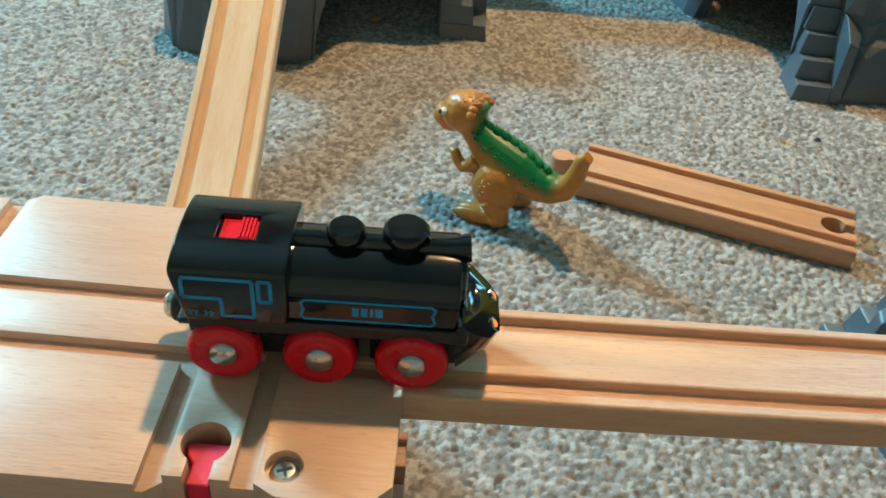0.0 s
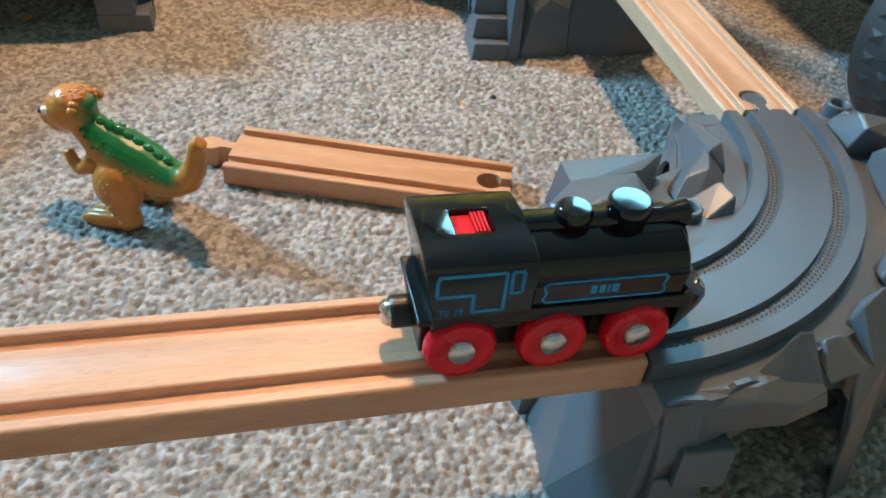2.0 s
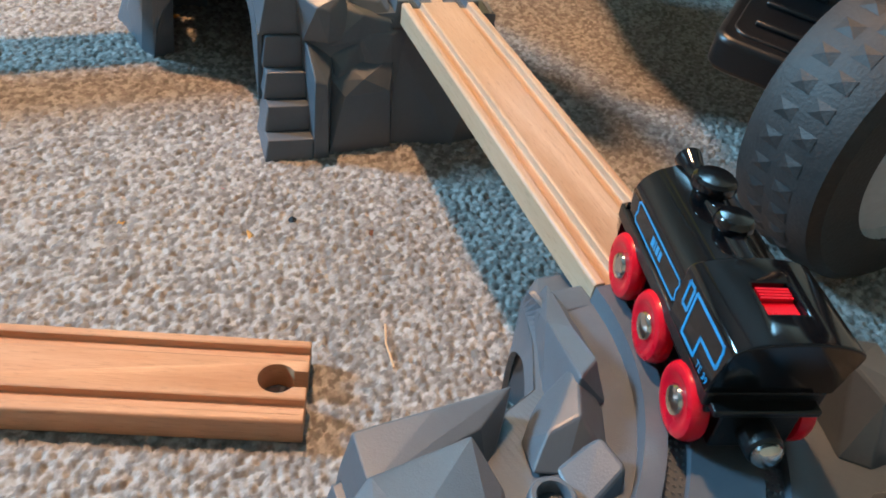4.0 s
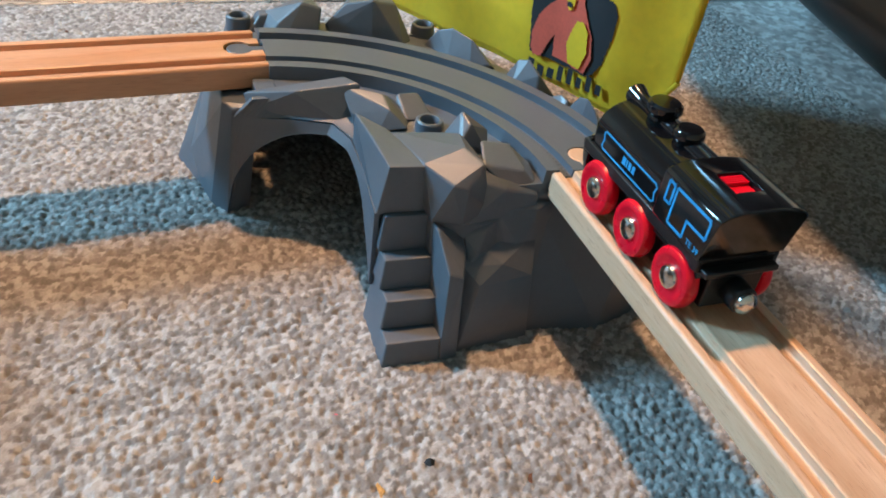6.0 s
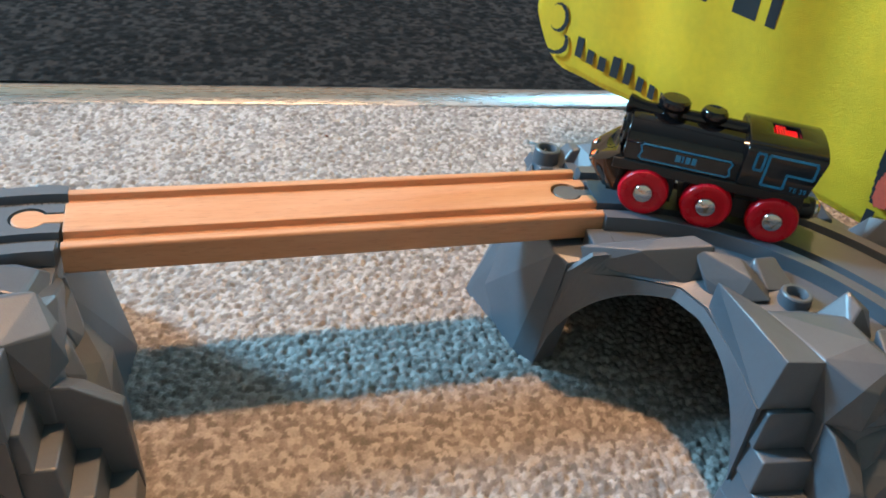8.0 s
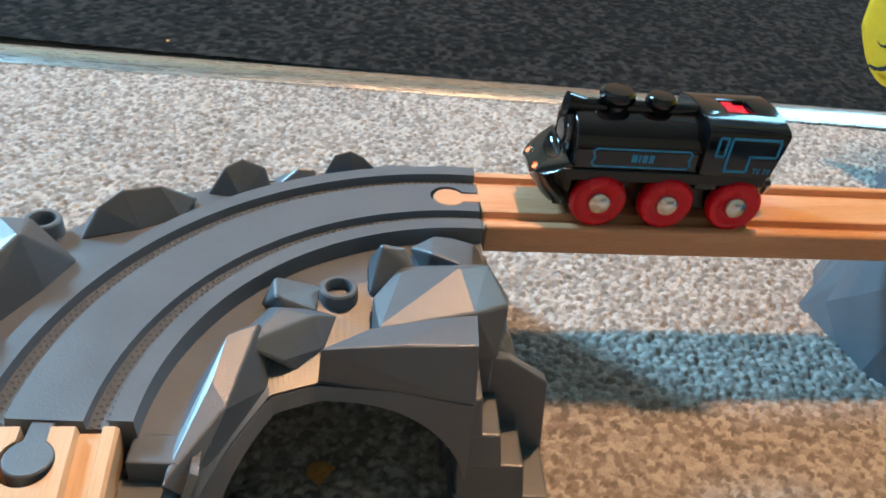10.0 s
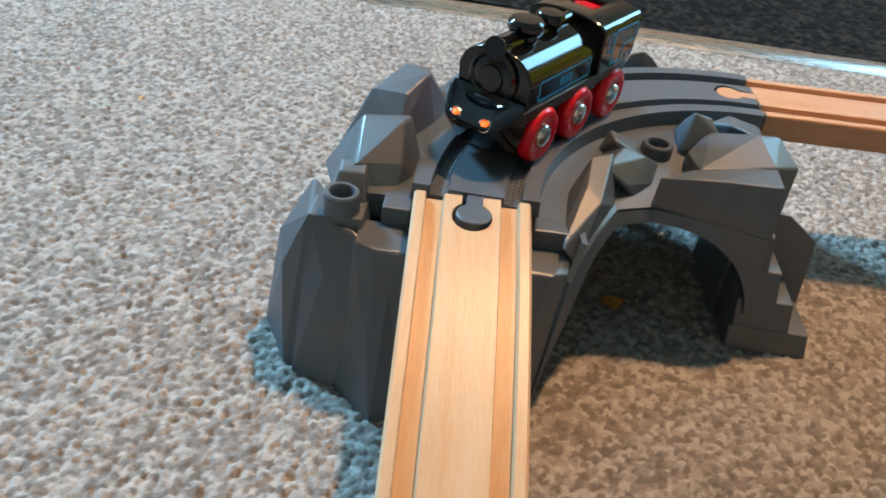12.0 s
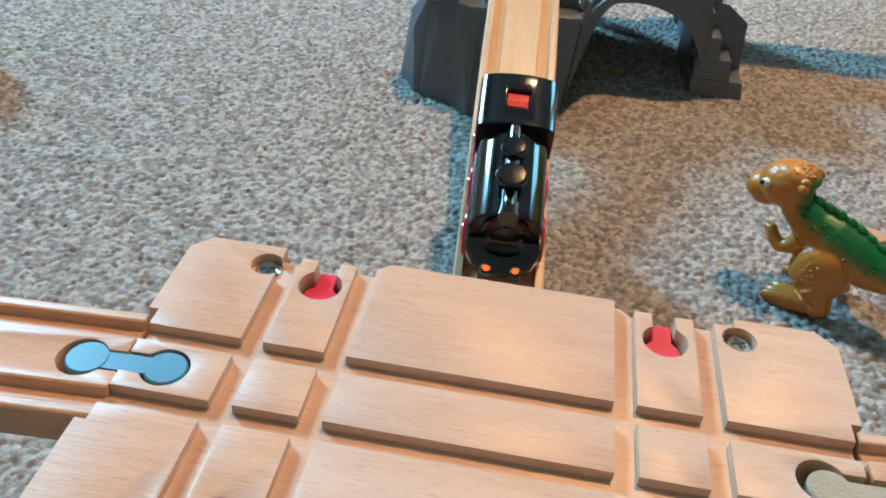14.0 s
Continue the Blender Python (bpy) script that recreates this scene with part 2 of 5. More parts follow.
def softened(ob, width=0.0007, segments=2):
    mod = ob.modifiers.new("soft", "BEVEL")
    mod.width, mod.segments, mod.limit_method, mod.angle_limit = width, segments, "ANGLE", 0.6
    return settle(ob)


def crease(ob, angle=0.6):
    bm = bmesh.new()
    bm.from_mesh(ob.data)
    smooth(bm, angle)
    bm.to_mesh(ob.data)
    bm.free()
    return ob


R_ARC = 0.121
PIECES = {"c1": ((0.213, 0.180), 3.0), "c2": ((0.3265, 0.525), 87.6), "c3": ((-0.005, 0.634), 181.2)}
RAMP_TOP, RAMP_FOOT = (-0.1245, 0.5095), (-0.108, 0.287)
TOP = 0.076


def ramp_z(u):
    """Height of the ramp's upper face at a share u of its length."""
    s = u * u * (3 - 2 * u)
    return TOP + (0.012 - TOP) * (0.55 * s + 0.45 * u)


def rail_line():
    """The centre line of the rails, as points every 2 mm with the height of the track's upper face."""
    pts = []

    def line(a, b, za=TOP, zb=TOP, ramp=False):
        n = max(2, int(math.dist(a, b) / 0.002))
        for i in range(n):
            u = i / n
            pts.append((a[0] + (b[0] - a[0]) * u, a[1] + (b[1] - a[1]) * u, ramp_z(u) if ramp else za))

    def arc(key):
        (x, y), a = PIECES[key]
        a = math.radians(a)
        for i in range(95):
            th = math.pi / 2 * i / 95
            u, v = R_ARC * math.sin(th), R_ARC * (1 - math.cos(th))
            pts.append((x + u * math.cos(a) - v * math.sin(a), y + u * math.sin(a) + v * math.cos(a), TOP))

    line((-0.2035, 0.1610), PIECES["c1"][0])
    arc("c1")
    line((0.3255, 0.305), PIECES["c2"][0])
    arc("c2")
    line((0.210, 0.6515), PIECES["c3"][0])
    arc("c3")
    line(RAMP_TOP, RAMP_FOOT, ramp=True)
    line(RAMP_FOOT, (-0.104, 0.072), 0.012)
    p = np.array(pts)
    k = 4
    pad = np.vstack([np.repeat(p[:1], k, 0), p, np.repeat(p[-1:], k, 0)])
    p = np.array([pad[i:i + 2 * k + 1].mean(0) for i in range(len(p))])
    s = np.concatenate([[0], np.cumsum(np.linalg.norm(np.diff(p, axis=0), axis=1))])
    return s, p


RAIL_S, RAIL_P = rail_line()


def rail_at(s):
    return np.array([np.interp(s, RAIL_S, RAIL_P[:, k]) for k in range(3)])



# ---- floor and room ----
def tufted(name, x0, x1, y0, y1, step, pitch, height, mat, label, rows=False):
    """A pile of round tufts, each with its own shade, as one relief."""
    nx, ny = int((x1 - x0) / step), int((y1 - y0) / step)
    gx, gy = np.meshgrid(np.linspace(x0, x1, nx), np.linspace(y0, y1, ny))
    cx, cy = np.floor((gx - x0) / pitch).astype(int), np.floor((gy - y0) / pitch).astype(int)
    mx, my = cx.max() + 3, cy.max() + 3
    rng = np.random.RandomState(4)
    jx, jy = rng.rand(mx, my) * (0.5 if rows else 0.9), rng.rand(mx, my) * (0.15 if rows else 0.9)
    tone, rise = rng.rand(mx, my), 0.55 + 0.45 * rng.rand(mx, my)
    best, shade = np.full(gx.shape, -9.0), np.zeros(gx.shape)
    for dx in (-1, 0, 1):
        for dy in (-1, 0, 1):
            ix, iy = np.clip(cx + dx, 0, mx - 1), np.clip(cy + dy, 0, my - 1)
            px, py = x0 + (cx + dx + jx[ix, iy]) * pitch, y0 + (cy + dy + jy[ix, iy]) * pitch
            d2 = ((gx - px) ** 2 + (gy - py) ** 2) / (pitch * 0.95) ** 2
            h = rise[ix, iy] - d2
            take = h > best
            best, shade = np.where(take, h, best), np.where(take, tone[ix, iy], shade)
    z = np.clip(best, -0.45, 1.0) * height
    wob = 0.0004 * np.sin(gx * 41 + 2 * np.sin(gy * 23)) * np.sin(gy * 37)
    co = np.stack([gx, gy, z + wob], -1).reshape(-1, 3).astype(np.float32)
    i = np.arange(nx * ny).reshape(ny, nx)
    quads = np.stack([i[:-1, :-1], i[:-1, 1:], i[1:, 1:], i[1:, :-1]], -1).reshape(-1, 4).astype(np.int32)
    me = bpy.data.meshes.new(name)
    me.vertices.add(len(co))
    me.vertices.foreach_set("co", co.ravel())
    me.loops.add(quads.size)
    me.loops.foreach_set("vertex_index", quads.ravel())
    me.polygons.add(len(quads))
    me.polygons.foreach_set("loop_start", np.arange(0, quads.size, 4, dtype=np.int32))
    me.update(calc_edges=True)
    me.polygons.foreach_set("use_smooth", np.ones(len(quads), dtype=bool))
    me.attributes.new("tuft", "FLOAT", "POINT").data.foreach_set("value", shade.ravel().astype(np.float32))
    me.materials.append(mat)
    return tagged(new(name, me), label, "carpet", kind="stuff")


def room():
    bm = bmesh.new()
    box(bm, (-2.0, -1.3, -0.06), (2.3, 2.6, -0.003))
    tagged(part("floor", bm, CARPET), "carpeted floor of the room", "floor", kind="structure")
    bm = bmesh.new()
    box(bm, (-2.1, -1.4, 2.3), (2.4, 2.7, 2.36))
    tagged(part("ceiling", bm, CEIL), "plain white ceiling", "ceiling", kind="structure")
    # unseen walls added round the set; the south one stands close as a reflector
    for name, a, b, hole in (
            ("wall_west", (-2.08, -1.3, -0.06), (-2.0, 2.6, 2.3), ((-2.2, 1.50, 1.15), (-1.9, 2.00, 1.75))),
            ("wall_east", (2.3, -1.3, -0.06), (2.38, 2.6, 2.3), None),
            ("wall_south", (-2.08, -1.38, -0.06), (2.38, -1.3, 2.3), None),
            ("wall_north", (-2.08, 2.6, -0.06), (2.38, 2.68, 2.3), ((1.16, 2.5, 1.1), (2.26, 2.8, 2.14)))):
        bm = bmesh.new()
        box(bm, a, b)
        ob = tagged(part(name, bm, WALL), "unseen wall toned warm to bounce light", "wall", kind="structure")
        if hole:
            cut = bmesh.new()
            box(cut, *hole)
            carved(ob, cut)
    # threshold strip, turned a little with the doorway
    bm = bmesh.new()
    prof = [(-0.0150, -0.001), (-0.0145, 0.0016), (-0.010, 0.0034), (-0.004, 0.0044), (0.004, 0.0044), (0.010, 0.0034), (0.0145, 0.0016), (0.0150, -0.001)]
    sweep(bm, prof, [pose(x, 0, 0) for x in np.linspace(-1.6, 1.8, 12)])
    strip = part("threshold_strip", bm, SILVER, at=pose(0, 0.9005, 0.0006, 0, 0, 1.9))
    tagged(strip, "brushed aluminium threshold strip between two carpets", "threshold strip", kind="structure")
    lamp = thing("ceiling_lamp", "pendant lamp with a warm bulb and an added light-blocking cone", "lamp", pose(LAMP_AT[0], LAMP_AT[1], 2.3))
    bm = bmesh.new()
    lathe(bm, [(0, 0), (0.05, 0), (0.05, -0.02), (0.006, -0.03), (0.004, -0.60), (0, -0.60)])
    part("ceiling_rose", bm, CEIL, lamp)
    # dark cone, unseen, added so the bulb doesn't light the ceiling
    bm = bmesh.new()
    lathe(bm, [(0.010, -0.590), (0.060, -0.600), (0.130, -0.690), (0.150, -0.760), (0.146, -0.760), (0.126, -0.692), (0.058, -0.604), (0.010, -0.594)], None, 40, closed=True)
    part("lamp_shade", bm, BLACK_MATT, lamp, "unseen dark cone added to stop upward light")


room()


# ---- wooden track ----
def track_profile(w=0.020, h=0.012, g=0.0128, gw=0.0031, d=0.0032):
    b = 0.0009
    return [(-w + b, 0), (-w, b), (-w, h - b), (-w + b, h), (-g - gw - 0.0003, h), (-g - gw, h - 0.0004), (-g - gw + 0.0003, h - d), (-g + gw - 0.0003, h - d), (-g + gw, h - 0.0004), (-g + gw + 0.0003, h),
            (g - gw - 0.0003, h), (g - gw, h - 0.0004), (g - gw + 0.0003, h - d), (g + gw - 0.0003, h - d), (g + gw, h - 0.0004), (g + gw + 0.0003, h), (w - b, h), (w, h - b), (w, b), (w - b, 0)]


def keyhole(r=0.0068, neck=0.0036, far=0.0115, start=-0.002):
    """Outline of a key-shaped opening or tongue that runs along +x from start."""
    a0 = math.asin(neck / r)
    pts = [(start, -neck)]
    for i in range(25):
        a = -(math.pi - a0) + (2 * math.pi - 2 * a0) * i / 24
        pts.append((far + r * math.cos(a), r * math.sin(a)))
    pts.append((start, neck))
    return pts


def straight_track(label, length, start, end, mat=BEECH, tongue_at_end=True, tongue=True, z=0.064, name="wooden_track"):
    """A straight piece of track from start to end (plan), hole at one end and tongue at the other."""
    d = Vector((end[0] - start[0], end[1] - start[1], 0))
    ang = math.degrees(math.atan2(d.y, d.x))
    if not tongue_at_end:
        start, ang = end, ang + 180
    ob = thing(name, label, "toy track", pose(start[0], start[1], z, 0, 0, ang), "toy railway track")
    bm = bmesh.new()
    n = 2
    e = 0.0012
    sweep(bm, track_profile(), [pose(e * 0.3 + (length - e * 0.6) * i / (n - 1), 0, 0) for i in range(n)])
    body = part("track_body", bm, mat, ob)
    cut = bmesh.new()
    prism(cut, keyhole(), -0.01, 0.03)
    carved(body, cut)
    softened(body, 0.0006, 2)
    crease(body)
    if tongue:
        bm = bmesh.new()
        prism(bm, keyhole(0.0060, 0.0030, 0.0115, -0.001), 0.0, 0.0117)
        t = part("tongue", bm, mat, ob, at=pose(length, 0, 0))
        softened(t, 0.0006, 2)
        crease(t)
    return ob


A_TRACK = straight_track("beech wooden track with two grooves between crossing plate and grey bridge", 0.2165, (-0.0035, 0.170), (0.213, 0.180))
B_TRACK = straight_track("beech wooden track with two grooves between two grey bridges", 0.218, (0.3260, 0.307), (0.3265, 0.525), mat=BEECH_PALE)
C_TRACK = straight_track("orange beech wooden track with grooves, raised between two grey bridges", 0.2155, (0.2100, 0.6515), (-0.005, 0.634), mat=BEECH_ORANGE)
FLOOR_TRACK = straight_track("short beech wooden track lying loose on the carpet", 0.148, (0.2220, 0.3415), (0.0785, 0.3845), z=0.0012, mat=BEECH_ORANGE)


def ramp_track():
    """The descending piece of pine, bent like an S, and the flat piece at its foot."""
    d = Vector((RAMP_FOOT[0] - RAMP_TOP[0], RAMP_FOOT[1] - RAMP_TOP[1]))
    ob = thing("ramp_track", "pale pine descending track from a grey bridge down to the carpet", "toy track", pose(RAMP_TOP[0], RAMP_TOP[1], 0, 0, 0, math.degrees(math.atan2(d.y, d.x))), "toy railway track")
    bm = bmesh.new()
    places = []
    for i in range(41):
        u = i / 40
        slope = (ramp_z(min(1, u + 0.01)) - ramp_z(max(0, u - 0.01))) / (d.length * (min(1, u + 0.01) - max(0, u - 0.01)))
        places.append(pose(d.length * u, 0, ramp_z(u) - 0.012, 0, -math.degrees(math.atan(slope)), 0))
    sweep(bm, track_profile(), places)
    body = part("track_body", bm, PINE, ob)
    cut = bmesh.new()
    prism(cut, keyhole(), 0.03, 0.12)
    carved(body, cut)
    crease(body)
    bm = bmesh.new()
    prism(bm, keyhole(0.0060, 0.0030, 0.0115, -0.001), 0.0006, 0.0117)
    part("tongue", bm, PINE, ob, at=pose(d.length, 0, 0))


ramp_track()
straight_track("beech wooden track on the carpet at the ramp's foot", 0.2125, RAMP_FOOT, (-0.104, 0.0745), z=0.0008)
straight_track("short red-brown beech track under the crossing plate", 0.072, (0.001, 0.166), (-0.071, 0.163), mat=BEECH_RED, z=0.0008, tongue=False)
straight_track("pale beech wooden track joined to the crossing plate", 0.2165, (-0.2022, 0.1676), (-0.4182, 0.1525), tongue=False)


def crossing_plate():
    ob = thing("crossing_plate", "beech crossing plate with grooves and screws, on red pillars", "toy track", pose(-0.2045, 0.1105, 0.064, 0, 0, 0.6), "toy railway track")
    X = [(0, 0.0302), (0.0366, 0.0544), (0.0608, 0.1358), (0.1422, 0.1600), (0.1664, 0.2030)]
    Y = [(0, 0.0424), (0.0488, 0.0664), (0.0728, 0.1155)]
    bm = bmesh.new()
    notch = 0.0035
    r = 0.006
    base = [(0.006, 0), (0.0302, 0), (0.0302, notch), (0.0608, notch), (0.0650, 0), (0.1380, 0), (0.1422, notch), (0.1664, notch), (0.1728, 0), (0.197, 0), (0.203, 0.006),
            (0.203, 0.0365), (0.200, 0.0365), (0.200, 0.0790), (0.203, 0.0790), (0.203, 0.1095), (0.197, 0.1155), (0.1728, 0.1155), (0.1728, 0.1120), (0.1422, 0.1120), (0.1380, 0.1155), (0.0650, 0.1155), (0.0608, 0.1120), (0.0302, 0.1120), (0.0302, 0.1155), (0.006, 0.1155), (0, 0.1095), (0, 0.0790), (0.003, 0.0790), (0.003, 0.0365), (0, 0.0365), (0, 0.006)]
    prism(bm, base, 0, 0.012)
    body = part("plate_body", bm, BEECH_PLATE, ob)
    cut = bmesh.new()
    for lo, hi in ((0.0302, 0.0366), (0.0544, 0.0608), (0.1358 + 0.0002, 0.1422), (0.1600, 0.1664)):
        box(cut, (lo, -0.01, 0.0088), (hi, 0.13, 0.02))
    carved(body, cut)
    cut = bmesh.new()
    for lo, hi in ((0.0424, 0.0488), (0.0664, 0.0728)):
        box(cut, (-0.01, lo, 0.0088), (0.22, hi, 0.02))
    carved(body, cut)
    cut = bmesh.new()
    for x, y, a in ((0.0455, 0.0035, 90), (0.1511, 0.0035, 90), (0.0455, 0.1120, -90), (0.1511, 0.1120, -90), (0.0030, 0.0576, 0), (0.200, 0.0576, 180)):
        m = pose(x, y, 0, 0, 0, a)
        prism(cut, [(m @ Vector((p[0], p[1], 0))).xy[:] for p in keyhole()], -0.01, 0.03)
    for x, y in ((0.0235, 0.0095), (0.1735, 0.0095), (0.0265, 0.1065), (0.1735, 0.1065)):
        lathe(cut, [(0, 0.0086), (0.0052, 0.0086), (0.0052, 0.02), (0, 0.02)], pose(x, y, 0), 24)
    carved(body, cut)
    softened(body, 0.0005, 2)
    crease(body)
    for x, y in ((0.0235, 0.0095), (0.1735, 0.0095), (0.0265, 0.1065), (0.1735, 0.1065)):
        bm = bmesh.new()
        lathe(bm, [(0, 0.0086), (0.0041, 0.0086), (0.0041, 0.0092), (0.0028, 0.0104), (0, 0.0106)], None, 20)
        s = part("screw", bm, STEEL, ob, at=pose(x, y, 0))
        crease(s)
        # no cut slot: a black cross on the head paints the recess's shade
        bm = bmesh.new()
        prism(bm, [(k * math.cos(radians(a)), k * math.sin(radians(a))) for k, a in ((0.0022, 12), (0.0022, 28), (0.0006, 65), (0.0022, 102), (0.0022, 118), (0.0006, 155), (0.0022, 192), (0.0022, 208), (0.0006, 245), (0.0022, 282), (0.0022, 298), (0.0006, 335))], 0.0090, 0.01075)
        part("screw_slot", bm, PRINT_BLACK, s)
    return ob


PLATE = crossing_plate()


def pillar(x, y, ang):
    """A red support: foot, post, and a tongue that stands in the plate's keyhole."""
    ob = thing("support_pillar", "red plastic support pillar under the crossing plate", "toy pillar", pose(x, y, 0.0008, 0, 0, ang), "pillars under the plate")
    bm = bmesh.new()
    prism(bm, [(-0.012, -0.016), (0.010, -0.016), (0.014, -0.010), (0.014, 0.010), (0.010, 0.016), (-0.012, 0.016)], 0, 0.004)
    softened(part("foot", bm, RED, ob), 0.001)
    bm = bmesh.new()
    prism(bm, [(-0.008, -0.008), (0.010, -0.008), (0.010, 0.008), (-0.008, 0.008)], 0.004, 0.0628)
    softened(part("post", bm, RED, ob), 0.001)
    bm = bmesh.new()
    prism(bm, [(-0.001, -0.0030), (0.006, -0.0030), (0.0085, -0.0052), (0.0125, -0.0060), (0.0125, 0.0060), (0.0085, 0.0052), (0.006, 0.0030), (-0.001, 0.0030)], 0.0628, 0.0712)
    softened(part("peg", bm, PINK, ob), 0.0005)
    return ob


for px, py, pa in ((-0.159, 0.1155, 90), (-0.0535, 0.117, 90), (-0.160, 0.2210, -90), (-0.0545, 0.2225, -90)):
    pillar(px, py, pa)


def link_piece(x, y, ang, mat, label):
    """A flat dog-bone that joins two holes."""
    bm = bmesh.new()
    for x0 in (-0.0110, 0.0110):
        lathe(bm, [(0, 0), (0.0060, 0), (0.0060, 0.0100), (0.0055, 0.0106), (0, 0.0106)], pose(x0, 0, 0), 28)
    box(bm, (-0.0090, -0.0031, 0.0001), (0.0090, 0.0031, 0.0104))
    ob = part("track_connector", bm, mat, at=pose(x, y, 0.0650, 0, 0, ang))
    crease(ob)
    return tagged(ob, label, "track connector")


link_piece(-0.0035, 0.1690, 1.5, WOOD_LINK, "pale speckled dog-bone connector joining plate and track")
link_piece(-0.2016, 0.1680, 3.0, BLUE_GREY, "blue-grey plastic dog-bone connector joining plate and track")


# ---- grey curved bridge, built once and copied ----
def curved_bridge(at):
    ob = thing("curved_bridge", "grey plastic rock-shaped bridge with a curved track, stairs and arches", "toy bridge", at, "grey curved bridges")
    R = R_ARC

    def pol(r, deg, z):
        a = radians(deg)
        return (r * math.sin(a), R - r * math.cos(a), z)

    def rim(deg):
        """Outer radius of the shelf: narrow by the near end, wide further on."""
        u = min(1.0, max(0.0, (deg - 26) / 30))
        return 0.154 + 0.017 * u * u * (3 - 2 * u)

    # deck with its grooves
    g, gw = 0.0128, 0.0032
    prof = [(0.080, 0.060), (0.080, 0.0690), (0.0985, 0.0700), (0.0990, 0.0762), (R - g - gw, 0.0762), (R - g - gw + 0.0004, 0.0728), (R - g + gw - 0.0004, 0.0728), (R - g + gw, 0.0756),
            (R + g - gw, 0.0756), (R + g - gw + 0.0004, 0.0728), (R + g + gw - 0.0004, 0.0728), (R + g + gw, 0.0762), (0.1430, 0.0762), (0.1435, 0.0700), (0.170, 0.0690), (0.170, 0.060)]
    bm = bmesh.new()
    rings = [[bm.verts.new(pol(rim(1.5 * i) if r == 0.170 else r, 1.5 * i, z)) for r, z in prof] for i in range(61)]
    for a, b in zip(rings, rings[1:]):
        for i in range(len(prof)):
            j = (i + 1) % len(prof)
            bm.faces.new((a[i], a[j], b[j], b[i]))
    bm.faces.new(rings[0])
    bm.faces.new(rings[-1][::-1])
    deck = part("deck", bm, STONE, ob)
    cut = bmesh.new()
    prism(cut, keyhole(), 0.05, 0.09)
    carved(deck, cut)
    crease(deck)
    # tongue at the far end
    bm = bmesh.new()
    prism(bm, keyhole(0.0060, 0.0030, 0.0115, -0.001), 0.066, 0.0750)
    softened(part("tongue", bm, STONE, ob, at=pose(R, R, 0, 0, 0, 90)), 0.0005)
    # small bars pressed into the grooves
    bm = bmesh.new()
    for rr in (R - g, R + g):
        n = int(rr * 1.5708 / 0.0024)
        for i in range(n):
            for k in (-1, 0, 1):
                deg = 90 * (i + 0.5 + 0.25 * (k % 2)) / n
                x, y, z = pol(rr + k * 0.0017, deg, 0.0727)
                m = pose(x, y, z, 0, 0, deg + 35)
                vs = [bm.verts.new(m @ Vector(p)) for p in ((-0.0007, -0.0006, 0), (0.0007, -0.0006, 0), (0.0007, 0.0006, 0), (-0.0007, 0.0006, 0), (0, 0, 0.0006))]
                for q in ((0, 1, 4), (1, 2, 4), (2, 3, 4), (3, 0, 4)):
                    bm.faces.new([vs[w] for w in q])
    part("groove_grip", bm, STONE, ob, flat=True)
    def skin(name, cols):
        """A faceted wall from columns of points, with a thickness."""
        bm = bmesh.new()
        vs = [[bm.verts.new(p) for p in c] for c in cols]
        for a, b in zip(vs, vs[1:]):
            for i in range(len(a) - 1):
                bm.faces.new((a[i], b[i], b[i + 1], a[i + 1]))
        w = part(name, bm, STONE, ob, flat=True)
        mod = w.modifiers.new("thick", "SOLIDIFY")
        mod.thickness, mod.offset = 0.0022, 0
        return settle(w)

    rng = random.Random(5)
    # outer rock wall with its arch
    cols = []
    for i in range(41):
        deg = 0.5 + 92 * i / 40
        k = (i // 2) % 5
        flare = 0.35 + 0.65 * min(1.0, max(0.0, (deg - 26) / 30))
        top = rim(deg) - 0.002 + (0.0, 0.003, -0.001, 0.002, 0.001)[k] * flare
        mid = rim(deg) + flare * (0.007 + (0.004, -0.003, 0.005, 0.0, -0.002)[(k * 2) % 5])
        low = rim(deg) + flare * (0.016 + (-0.004, 0.004, 0.0, 0.005, -0.002)[(k * 3) % 5])
        u = (deg - 20) / 17.5
        arch = 0.054 * (1 - abs(u) ** 2.6) ** 0.45 if abs(u) < 1 else 0.0
        zt = 0.0685 + rng.uniform(-0.002, 0.003)
        zm = max(0.043 + rng.uniform(-0.006, 0.006), arch + 0.003)
        rl = low + (mid - low) * min(1, arch / 0.045)
        cols.append([pol(top, deg, zt), pol(mid, deg, zm), pol(rl, deg, arch)])
    skin("outer_wall", cols)
    def rock(name, pts, width=0.0010):
        bm = bmesh.new()
        hull(bm, pts)
        return softened(part(name, bm, STONE, ob, flat=True), width, 2)

    # inner wall: a thin edge over one wide arch, and the ledge that runs above it
    top_line = [(0.006, 0.0905, 0.056), (0.030, 0.0897, 0.060), (0.054, 0.0907, 0.062), (0.0680, 0.0966, 0.0622), (0.0780, 0.1160, 0.0605), (0.0862, 0.1388, 0.058)]
    low0, low1 = Vector((0.004, 0.0905, 0)), Vector((0.0903, 0.1424, 0))
    cols, ledge = [], []
    for i in range(49):
        u = i / 48
        k = u * (len(top_line) - 1)
        j = min(int(k), len(top_line) - 2)
        t = Vector(top_line[j]).lerp(Vector(top_line[j + 1]), k - j)
        w = (u - 0.490) / 0.506
        h = 0.0575 * (1 - abs(w) ** 3.0) ** 0.45 if abs(w) < 1 else 0.0
        q = t.lerp(low0.lerp(low1, u), 1 - h / t.z)
        cols.append([tuple(t), tuple(t.lerp(q, 0.5)), tuple(q)])
        ledge.append([tuple(t), pol(0.083, 4 + 93 * u, 0.0688)])
    skin("inner_wall", cols)
    skin("ledge", ledge)
